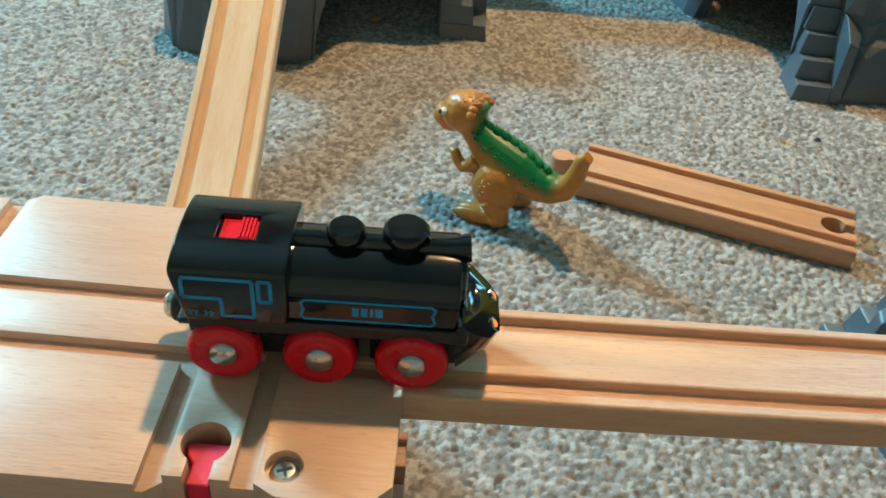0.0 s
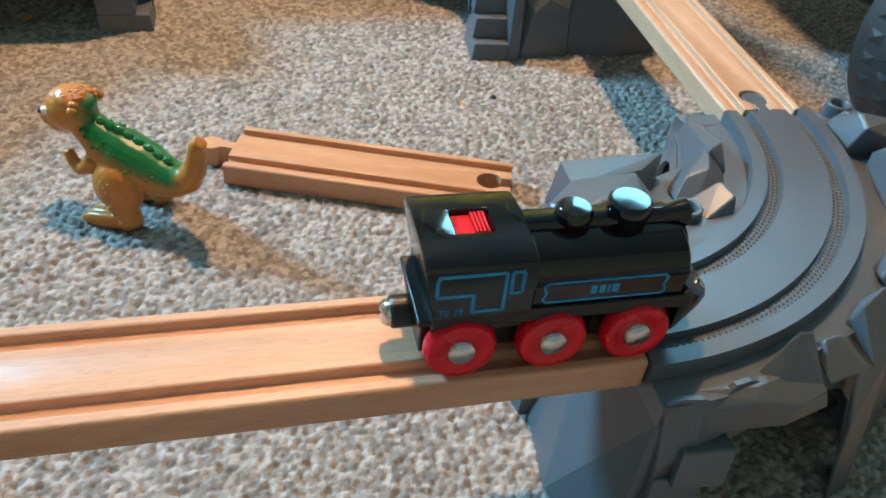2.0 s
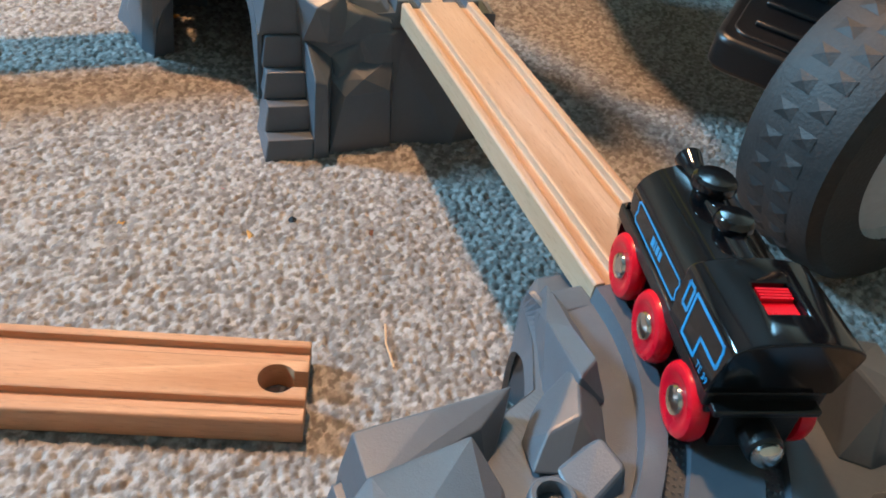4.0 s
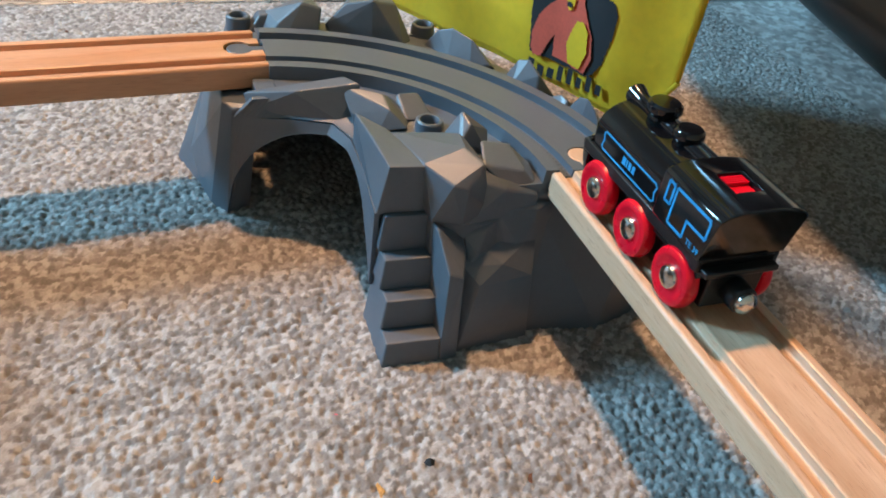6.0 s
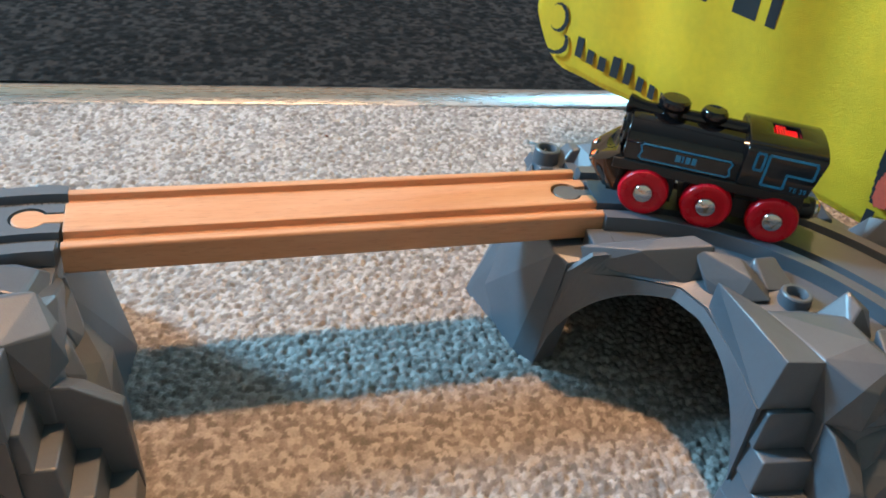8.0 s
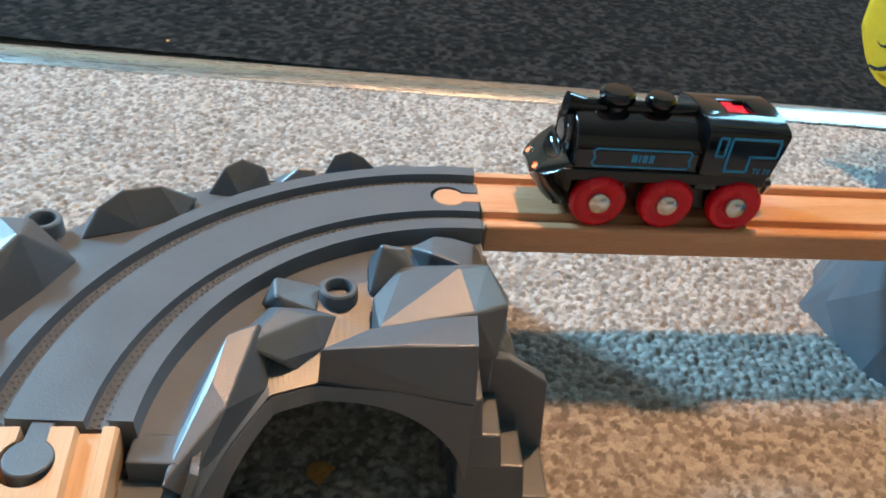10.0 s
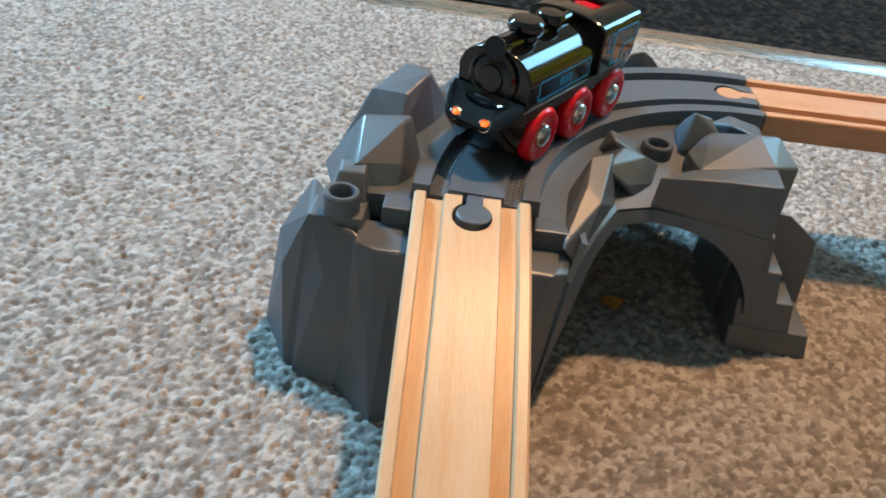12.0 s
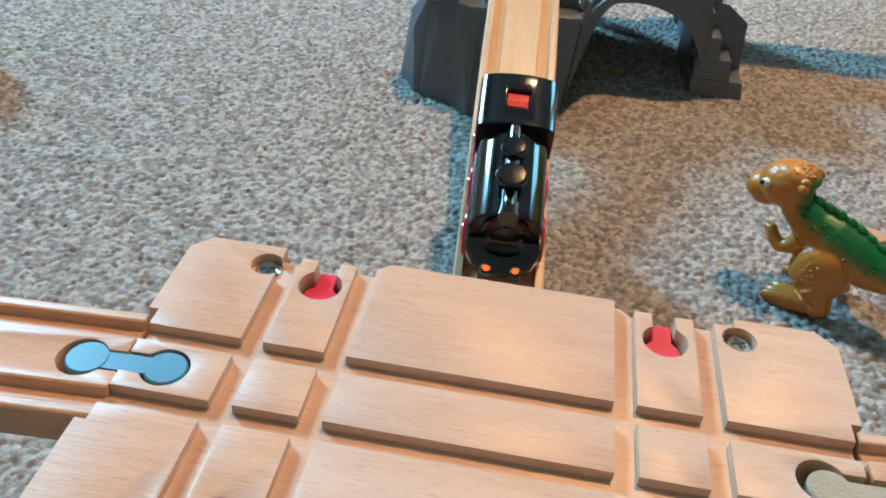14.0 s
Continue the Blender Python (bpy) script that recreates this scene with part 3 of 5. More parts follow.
    # landing at the far end, a step lower than the deck, with cheeks on both sides of the wooden track
    rock("landing", [(R - 0.0350, R + 0.0075, 0.0630), (R - 0.0345, R + 0.0185, 0.0610), (R - 0.0290, R + 0.0225, 0.0625), (R + 0.0310, R + 0.0225, 0.0625), (R + 0.0380, R + 0.0200, 0.0625), (R + 0.0380, R + 0.006, 0.0630),
                     (0.0905, 0.1425, 0), (0.1000, 0.1500, 0), (0.1464, 0.1600, 0), (0.1600, 0.1480, 0), (0.1600, 0.1290, 0), (0.0960, 0.1310, 0)])
    for x0, x1 in ((R - 0.0345, R - 0.0212), (R + 0.0212, R + 0.0310)):
        bm = bmesh.new()
        box(bm, (x0, R - 0.002, 0.060), (x1, R + 0.0080, 0.0700))
        softened(part("recess_cheek", bm, STONE, ob, flat=True), 0.0007, 2)
    # upright facets round the far end
    rock("rock", [(0.1905, 0.1160, 0.045), (0.1800, 0.1060, 0.0640), (0.1765, 0.1310, 0.0645), (0.1860, 0.1300, 0.040), (0.1830, 0.1400, 0), (0.1960, 0.1160, 0), (0.1620, 0.1060, 0), (0.1610, 0.1330, 0.0645), (0.1640, 0.1420, 0)])
    rock("rock", [(0.1765, 0.1300, 0.0640), (0.1600, 0.1360, 0.0640), (0.1560, 0.1400, 0.0625), (0.1690, 0.1400, 0.045), (0.1790, 0.1440, 0), (0.1620, 0.1500, 0), (0.1560, 0.1430, 0.03), (0.1540, 0.1300, 0), (0.1700, 0.1280, 0)])
    rock("rock", [(0.1560, 0.1390, 0.0625), (0.1450, 0.1430, 0.0600), (0.1330, 0.1480, 0.036), (0.1464, 0.1640, 0), (0.1640, 0.1480, 0), (0.1590, 0.1440, 0.036), (0.1180, 0.1540, 0), (0.1300, 0.1400, 0.0)])
    rock("socket_base", [(0.1760, 0.1215, 0.0662), (0.1765, 0.1335, 0.0655), (0.1580, 0.1330, 0.0662), (0.1575, 0.1200, 0.0668), (0.1780, 0.1210, 0.0590), (0.1790, 0.1350, 0.0590), (0.1570, 0.1350, 0.0590), (0.1560, 0.1200, 0.0590)])
    # the near end, plain and upright
    rock("end_wall", [(0.003, 0.0240, 0.0690), (0.003, -0.0330, 0.0640), (0.000, 0.0240, 0.0620), (0.000, -0.0320, 0.0600), (-0.0150, 0.0260, 0), (-0.0200, -0.0110, 0), (-0.0082, -0.0430, 0), (0.0060, -0.0400, 0), (0.0060, 0.0240, 0), (0.0060, -0.0340, 0.05)])
    # lip over the outer arch, with three broken steps down beside it
    rock("rock", [(0.0030, -0.0270, 0.0690), (0.0090, -0.0330, 0.0650), (0.0320, -0.0345, 0.0680), (0.0330, -0.0300, 0.0705), (0.0480, -0.0345, 0.0630), (0.0620, -0.0290, 0.0630), (0.0560, -0.0230, 0.0690), (0.0100, -0.0345, 0.0560), (0.0450, -0.0360, 0.0560), (0.0640, -0.0310, 0.0565), (0.0300, -0.0240, 0.0600)])
    rock("rock", [(0.0760, -0.0240, 0.0640), (0.0860, -0.0240, 0.0560), (0.0900, -0.0280, 0.0300), (0.0960, -0.0300, 0.0), (0.0840, -0.0340, 0.0), (0.0800, -0.0300, 0.0400), (0.0940, -0.0180, 0.0640), (0.0980, -0.0200, 0.0)])
    for x0, x1, z in ((0.0090, 0.0270, 0.0530), (0.0020, 0.0190, 0.0410), (-0.0030, 0.0150, 0.0290), (-0.0060, 0.0120, 0.0160)):
        rock("broken_step", [(x0, -0.0390, z), (x1, -0.0400, z), (x1 - 0.001, -0.0300, z), (x0, -0.0280, z), (x0 - 0.003, -0.0430, z - 0.013), (x1 - 0.003, -0.0440, z - 0.013), (x1 - 0.004, -0.0300, z - 0.016), (x0, -0.0280, z - 0.016)], 0.0008)
    # rocks along the outer edge, from the far end to the near one
    rock("rock", [(0.1600, 0.1180, 0.0755), (0.1690, 0.1180, 0.0750), (0.1710, 0.1240, 0.0660), (0.1580, 0.1240, 0.0660), (0.1600, 0.1100, 0.0770), (0.1700, 0.1100, 0.0750), (0.1730, 0.1090, 0.0640), (0.1570, 0.1080, 0.0660)])
    rock("rock", [(0.1644, 0.1146, 0.0765), (0.1483, 0.1100, 0.0765), (0.1440, 0.1070, 0.0690), (0.1430, 0.0905, 0.0690), (0.1480, 0.0880, 0.0845), (0.1500, 0.0975, 0.0870), (0.1655, 0.0935, 0.0850), (0.1690, 0.0850, 0.0770), (0.1730, 0.1120, 0.0640), (0.1800, 0.0900, 0.0600), (0.1490, 0.1160, 0.0670), (0.1650, 0.1190, 0.0660)])
    rock("rock", [(0.1665, 0.0690, 0.0840), (0.1560, 0.0500, 0.0880), (0.1470, 0.0490, 0.0875), (0.1450, 0.0620, 0.0905), (0.1520, 0.0740, 0.0860), (0.1530, 0.0850, 0.0740), (0.1500, 0.0820, 0.0680), (0.1410, 0.0620, 0.0690), (0.1360, 0.0460, 0.0690), (0.1430, 0.0400, 0.0690), (0.1580, 0.0400, 0.0670), (0.1740, 0.0620, 0.0620), (0.1770, 0.0800, 0.0620)])
    rock("rock", [(0.1387, 0.0345, 0.0690), (0.1330, 0.0290, 0.0800), (0.1260, 0.0235, 0.0840), (0.1150, 0.0165, 0.0825), (0.1040, 0.0085, 0.0730), (0.1200, 0.0265, 0.0690), (0.1080, 0.0180, 0.0685), (0.1440, 0.0200, 0.0640), (0.1330, 0.0060, 0.0620), (0.1120, -0.0010, 0.0640)])
    rock("rock", [(0.1030, 0.0000, 0.0685), (0.0960, -0.0025, 0.0805), (0.0900, -0.0055, 0.0830), (0.0820, -0.0085, 0.0780), (0.0790, -0.0075, 0.0685), (0.0900, 0.0020, 0.0685), (0.1010, -0.0190, 0.0620), (0.0840, -0.0230, 0.0620)])
    rock("rock", [(0.0780, -0.0120, 0.0680), (0.0700, -0.0160, 0.0740), (0.0640, -0.0170, 0.0735), (0.0620, -0.0140, 0.0685), (0.0820, -0.0240, 0.0630), (0.0620, -0.0290, 0.0640)])
    rock("rock", [(0.0620, -0.0150, 0.0685), (0.0560, -0.0185, 0.0800), (0.0500, -0.0195, 0.0820), (0.0450, -0.0215, 0.0785), (0.0360, -0.0240, 0.0685), (0.0480, -0.0170, 0.0685), (0.0620, -0.0300, 0.0600), (0.0400, -0.0340, 0.0600)])
    # long ridge on the inner edge, and the saddle that holds a socket
    rock("rock", [(0.0900, 0.1345, 0.0680), (0.0850, 0.1330, 0.0615), (0.0890, 0.1230, 0.0700), (0.0875, 0.1000, 0.0700), (0.0765, 0.1100, 0.0620), (0.0680, 0.0935, 0.0630), (0.0770, 0.1130, 0.0745), (0.0820, 0.1060, 0.0765), (0.0800, 0.0900, 0.0800), (0.0720, 0.0850, 0.0805), (0.0810, 0.0820, 0.0700), (0.0680, 0.0800, 0.0660)])
    rock("rock", [(0.0760, 0.0930, 0.0785), (0.0650, 0.0900, 0.0700), (0.0610, 0.0880, 0.0640), (0.0790, 0.0800, 0.0700), (0.0670, 0.0750, 0.0780), (0.0570, 0.0740, 0.0750), (0.0530, 0.0790, 0.0660), (0.0720, 0.0640, 0.0690), (0.0580, 0.0640, 0.0690), (0.0500, 0.0670, 0.0690)])
    rock("rock", [(0.0707, 0.0575, 0.0765), (0.0690, 0.0680, 0.0770), (0.0750, 0.0640, 0.0690), (0.0700, 0.0540, 0.0690), (0.0560, 0.0520, 0.0690), (0.0560, 0.0660, 0.0700), (0.0640, 0.0700, 0.0690)])
    # slab over the stairs, with its long tip towards the arch
    rock("rock", [(0.0540, 0.0907, 0.0760), (0.0300, 0.0882, 0.0772), (0.0070, 0.0870, 0.0772), (0.0061, 0.0698, 0.0772), (0.0400, 0.0800, 0.0755), (0.0545, 0.0905, 0.0620), (0.0055, 0.0910, 0.0560), (0.0050, 0.0690, 0.0560), (0.0420, 0.0740, 0.0600)])
    rock("rock", [(0.0370, 0.0790, 0.0755), (0.0070, 0.0730, 0.0780), (-0.0050, 0.0640, 0.0745), (-0.0062, 0.0575, 0.0730), (0.0010, 0.0490, 0.0800), (0.0112, 0.0545, 0.0820), (0.0300, 0.0500, 0.0780), (0.0390, 0.0620, 0.0735), (0.0390, 0.0760, 0.0580), (-0.0030, 0.0700, 0.0560), (-0.0072, 0.0580, 0.0560), (-0.0010, 0.0440, 0.0580), (0.0360, 0.0460, 0.0600)])
    # peaks beside the deck
    rock("rock", [(0.0370, 0.0482, 0.0850), (0.0290, 0.0460, 0.0825), (0.0410, 0.0400, 0.0720), (0.0270, 0.0370, 0.0690), (0.0240, 0.0520, 0.0760), (0.0405, 0.0560, 0.0690), (0.0366, 0.0345, 0.0750), (0.0300, 0.0510, 0.0620)])
    rock("rock", [(0.0187, 0.0323, 0.0785), (0.0060, 0.0478, 0.0765), (0.0040, 0.0300, 0.0745), (0.0120, 0.0245, 0.0730), (0.0270, 0.0345, 0.0745), (0.0200, 0.0450, 0.0800), (-0.0020, 0.0360, 0.0660), (-0.0010, 0.0220, 0.0660), (0.0200, 0.0400, 0.0620), (0.0200, 0.0250, 0.0640)])
    rock("rock", [(0.0060, 0.0478, 0.0745), (0.0030, 0.0570, 0.0730), (-0.0027, 0.0394, 0.0700), (-0.0020, 0.0240, 0.0660), (-0.0045, 0.0430, 0.0570), (-0.0040, 0.0570, 0.0540), (-0.0030, 0.0240, 0.0540), (0.0080, 0.0300, 0.0720), (0.0100, 0.0560, 0.0500), (0.0100, 0.0240, 0.0500)])
    # narrow column, upright fin, knob and boulder beside the stairs
    rock("rock", [(0.0001, 0.0696, 0.0700), (-0.0010, 0.0610, 0.0680), (-0.0025, 0.0695, 0.0540), (-0.0035, 0.0600, 0.0530), (0.0100, 0.0696, 0.0700), (0.0100, 0.0600, 0.0680), (0.0100, 0.0590, 0.0400), (0.0100, 0.0697, 0.0400), (-0.0040, 0.0600, 0.0400), (-0.0030, 0.0696, 0.0400)])
    rock("rock", [(-0.0030, 0.0690, 0.0560), (-0.0080, 0.0685, 0.0555), (-0.0230, 0.0668, 0.0440), (-0.0275, 0.0672, 0.0), (-0.0262, 0.0590, 0), (-0.0235, 0.0605, 0.0420), (-0.0105, 0.0560, 0.0470), (0.0040, 0.0690, 0), (0.0040, 0.0550, 0), (0.0040, 0.0550, 0.0500), (0.0040, 0.0690, 0.0560)])
    rock("rock", [(-0.0040, 0.0560, 0.0500), (-0.0060, 0.0460, 0.0530), (-0.0105, 0.0500, 0.0430), (-0.0030, 0.0400, 0.0560), (-0.0050, 0.0380, 0.0440), (0.0060, 0.0500, 0.0560), (0.0060, 0.0450, 0.0300), (-0.0110, 0.0540, 0.0360)])
    rock("rock", [(-0.0110, 0.0560, 0.0380), (-0.0140, 0.0400, 0.0400), (-0.0155, 0.0260, 0.0340), (-0.0235, 0.0580, 0), (-0.0215, 0.0400, 0), (-0.0190, 0.0237, 0), (-0.0040, 0.0220, 0.0480), (0.0040, 0.0220, 0.0500), (0.0040, 0.0560, 0.0500), (0.0, 0.0200, 0), (0.0, 0.0560, 0), (-0.0175, 0.0500, 0.0320)])
    rock("rock", [(-0.0035, 0.0420, 0.0600), (-0.0040, 0.0240, 0.0600), (-0.0080, 0.0300, 0.0420), (-0.0140, 0.0240, 0.0), (-0.0110, 0.0160, 0.0), (-0.0010, 0.0160, 0.0620), (0.0040, 0.0160, 0.0), (0.0040, 0.0420, 0.0), (0.0040, 0.0420, 0.0600)])
    rock("rock", [(-0.0010, 0.0690, 0.0660), (-0.0015, 0.0240, 0.0620), (0.0100, 0.0690, 0.0660), (0.0100, 0.0240, 0.0620), (-0.0070, 0.0690, 0), (-0.0090, 0.0240, 0), (0.0100, 0.0690, 0), (0.0100, 0.0240, 0), (-0.0050, 0.0560, 0.0480), (-0.0055, 0.0300, 0.0480)])
    # stairs, each step a block of its own
    for z0, z1, x0, y1 in ((0.0400, 0.0560, 0.0030, 0.0880), (0.0260, 0.0400, -0.0052, 0.0884), (0.0125, 0.0260, -0.0148, 0.0890), (0.0, 0.0125, -0.0255, 0.0905)):
        bm = bmesh.new()
        d = 0.0020
        hull(bm, [(0.008, 0.067, z0), (x0 - d, 0.067, z0), (x0 - d, y1 + d, z0), (0.007, y1 + d, z0), (0.008, 0.067, z1), (x0, 0.067, z1), (x0, y1, z1), (0.008, y1, z1)])
        softened(part("stair_step", bm, STONE, ob, flat=True), 0.0008, 2)
    # round sockets
    for x, y, z in ((0.0502, 0.0572, 0.0660), (0.1660, 0.1282, 0.0660), (0.1512, 0.0315, 0.0680)):
        bm = bmesh.new()
        lathe(bm, [(0.0066, 0), (0.0062, 0.0068), (0.0057, 0.0074), (0.0045, 0.0074), (0.0041, 0.0068), (0.0041, 0.0012), (0, 0.0010)], None, 28)
        part("socket", bm, STONE, ob, at=pose(x, y, z))
    return ob


BRIDGE = curved_bridge(pose(0.213, 0.180, 0, 0, 0, 3.0))
copy_thing(BRIDGE, pose(0.3265, 0.525, 0, 0, 0, 87.6))
copy_thing(BRIDGE, pose(-0.005, 0.634, 0, 0, 0, 181.2))


# ---- loose things on the carpet ----
DINO_SPINE = [(0.030, 0.0490, 0.0078), (0.024, 0.0445, 0.0086), (0.016, 0.0392, 0.0108), (0.006, 0.0350, 0.0134), (-0.006, 0.0318, 0.0130), (-0.017, 0.0296, 0.0106), (-0.0255, 0.0300, 0.0086), (-0.0325, 0.0335, 0.0068), (-0.0362, 0.0402, 0.0056), (-0.0378, 0.0475, 0.0047), (-0.0388, 0.0540, 0.0041), (-0.0415, 0.0572, 0.0034)]


def dino_back(x):
    """Height of the spine's centre and its girth at a place along the body."""
    rows = DINO_SPINE[:7][::-1]
    return np.interp(x, [r[0] for r in rows], [r[1] for r in rows]), np.interp(x, [r[0] for r in rows], [r[2] for r in rows])


def dinosaur():
    """A small toy dinosaur, one mesh: x ahead, feet at z 0."""
    bm = bmesh.new()
    tube(bm, [(x, 0, z) for x, z, r in DINO_SPINE], [r for x, z, r in DINO_SPINE], 20)
    ball(bm, (0.0335, 0, 0.0530), (0.0134, 0.0116, 0.0118), (0, 12, 0))
    ball(bm, (0.0435, 0, 0.0474), (0.0090, 0.0080, 0.0072), (0, 18, 0))
    ball(bm, (0.0405, 0, 0.0432), (0.0080, 0.0066, 0.0046), (0, 15, 0))
    ball(bm, (0.0295, 0, 0.0600), (0.0106, 0.0098, 0.0052), (0, -8, 0))
    for y in (-1, 1):
        ball(bm, (0.0030, y * 0.0115, 0.0222), (0.0142, 0.0076, 0.0142), (0, -20, 0))
        tube(bm, [(0.0030, y * 0.0125, 0.0160), (-0.0020, y * 0.0125, 0.0105), (-0.0040, y * 0.0128, 0.0065), (0.0000, y * 0.0130, 0.0040)], [0.0076, 0.0062, 0.0058, 0.0055], 14)
        for k in (-1, 0, 1):
            ball(bm, (0.0100, y * 0.0135 + k * 0.0034, 0.0038), (0.0138, 0.0033, 0.0044), (0, 7, k * 7))
        tube(bm, [(0.0175, y * 0.0090, 0.0330), (0.0200, y * 0.0110, 0.0290), (0.0240, y * 0.0115, 0.0272), (0.0285, y * 0.0110, 0.0300), (0.0310, y * 0.0100, 0.0335), (0.0340, y * 0.0095, 0.0330)], [0.0046, 0.0040, 0.0036, 0.0032, 0.0029, 0.0020], 12)
    ob = part("toy_dinosaur", bm, [DINO, GREEN, TAN, EYE_WHITE, PRINT_BLACK])
    mod = ob.modifiers.new("blend", "REMESH")
    mod.mode, mod.voxel_size = "VOXEL", 0.0007
    mod = ob.modifiers.new("even", "SMOOTH")
    mod.factor, mod.iterations = 0.5, 3
    settle(ob)
    for f in ob.data.polygons:
        f.use_smooth, f.material_index = True, 0
    bm = bmesh.new()

    def knob(at, size, slot):
        n0 = len(bm.faces)
        ball(bm, at, (size, size, size * 0.8), seg=8)
        bm.faces.ensure_lookup_table()
        for f in bm.faces[n0:]:
            f.material_index, f.smooth = slot, True

    rng = random.Random(3)
    for i in range(9):
        x = 0.0225 - i * 0.0054
        z = sum(dino_back(x)) + 0.0012
        size = 0.0034 - 0.0001 * abs(i - 3)
        n0 = len(bm.faces)
        ball(bm, (x, 0, z - 0.0008), (size, size * 0.72, size * 0.72), (0, -22, 0), seg=10)
        bm.faces.ensure_lookup_table()
        for f in bm.faces[n0:]:
            f.material_index, f.smooth = 1, True
    for i in range(90):
        x = rng.uniform(-0.020, 0.022)
        a = rng.choice((-1, 1)) * rng.uniform(0.35, 1.35)
        zc, r = dino_back(x)
        knob((x + 0.3 * r * math.cos(a), r * math.sin(a), zc + r * math.cos(a)), 0.0010, 1)
    for i in range(30):
        y = rng.choice((-1, 1))
        a, q = rng.uniform(0, 6.28), rng.uniform(0.1, 0.75)
        knob((0.0030 + 0.0112 * q * math.cos(a), y * (0.0115 + 0.0073 * math.sqrt(1 - q * q)), 0.0222 + 0.0130 * q * math.sin(a)), 0.0009, 2)
    for i in range(7):
        a = -1.2 + 0.4 * i
        knob((0.0232 + 0.0016 * math.cos(a), 0.0100 * math.sin(a), 0.0560 + 0.0068 * math.cos(a)), 0.0027, 2)
    for i in range(50):
        a, q = rng.uniform(0, 6.28), rng.uniform(0.1, 0.95)
        knob((0.0290 + 0.0102 * q * math.cos(a), 0.0096 * q * math.sin(a), 0.0598 + 0.0050 * math.sqrt(1 - q * q)), 0.0011, 2)
    for y in (-1, 1):
        knob((0.0405, y * 0.0096, 0.0545), 0.0026, 3)
        knob((0.0417, y * 0.0111, 0.0546), 0.0016, 4)
        knob((0.0512, y * 0.0028, 0.0492), 0.0007, 4)
    extra = bpy.data.meshes.new("knobs")
    bm.to_mesh(extra)
    bm.free()
    bm = bmesh.new()
    bm.from_mesh(ob.data)
    bm.from_mesh(extra)
    bpy.data.meshes.remove(extra)
    bm.to_mesh(ob.data)
    bm.free()
    ob.data.transform(Matrix.Scale(0.94, 4))
    ob.matrix_basis = pose(0.0378, 0.3420, 0.0012, 0, 0, 148)
    return tagged(ob, "tan toy dinosaur with a glossy green knobbly back", "toy dinosaur")


def dino_material():
    """Tan body with a green back sprayed on softly."""
    m = TAN.copy()
    m.name = "dinosaur_paint"
    n, l = m.node_tree.nodes, m.node_tree.links
    p = n["Principled BSDF"]
    old = p.inputs["Base Color"].links[0].from_socket
    co, sep = n.new("ShaderNodeTexCoord"), n.new("ShaderNodeSeparateXYZ")
    l.new(co.outputs["Object"], sep.inputs[0])
    a = n.new("ShaderNodeMath")
    a.operation = "MULTIPLY_ADD"
    l.new(sep.outputs["X"], a.inputs[0])
    a.inputs[1].default_value = -0.30
    l.new(sep.outputs["Z"], a.inputs[2])
    up = n.new("ShaderNodeMapRange")
    up.inputs["From Min"].default_value, up.inputs["From Max"].default_value = 0.0325, 0.0385
    l.new(a.outputs[0], up.inputs["Value"])
    fore, aft = n.new("ShaderNodeMapRange"), n.new("ShaderNodeMapRange")
    fore.inputs["From Min"].default_value, fore.inputs["From Max"].default_value = 0.0235, 0.0185
    aft.inputs["From Min"].default_value, aft.inputs["From Max"].default_value = -0.0300, -0.0240
    k1, k2 = n.new("ShaderNodeMath"), n.new("ShaderNodeMath")
    k1.operation = k2.operation = "MULTIPLY"
    for r in (fore, aft):
        l.new(sep.outputs["X"], r.inputs["Value"])
    l.new(up.outputs[0], k1.inputs[0])
    l.new(fore.outputs[0], k1.inputs[1])
    l.new(k1.outputs[0], k2.inputs[0])
    l.new(aft.outputs[0], k2.inputs[1])
    mix = n.new("ShaderNodeMix")
    mix.data_type = "RGBA"
    l.new(k2.outputs[0], mix.inputs["Factor"])
    l.new(old, mix.inputs["A"])
    mix.inputs["B"].default_value = (0.008, 0.16, 0.042, 1)
    l.new(mix.outputs["Result"], p.inputs["Base Color"])
    return m


EYE_WHITE = material("white_paint", (0.75, 0.75, 0.72), 0.3, vary=0.05)
DINO = dino_material()
dinosaur()


# ---- hanging tote bag ----
BAG_AT, BAG_DIR = Vector((0.247, 0.843, 0)), Vector((0.4511, -0.8925, 0))
BAG_OUT = Vector((-0.8925, -0.4511, 0))
BAG_TOP = 0.29


def bag_point(u, v, off=0.0):
    """A place on the bag's face: u along its foot, v above the floor, off in front of it. The cloth hangs in soft folds."""
    fold = 0.0045 * math.sin(u * 46 + 2.2 * math.sin(v * 9)) + 0.0022 * math.sin(u * 113 + v * 21) + 0.0012 * math.sin(v * 60 + u * 30)
    fold *= min(1.0, 0.35 + max(0.0, (v - 0.06)) * 5)
    return BAG_AT + BAG_DIR * u + BAG_OUT * (fold + off) + Vector((0, 0, v))


def bag_foot(u):
    """Height of the bag's lower edge, rounded at both corners."""
    e = min(u + 0.006, 0.311 - u)
    return 0.0625 + (0.030 * (1 - max(0.0, e) / 0.030) ** 2 if e < 0.030 else 0.0)


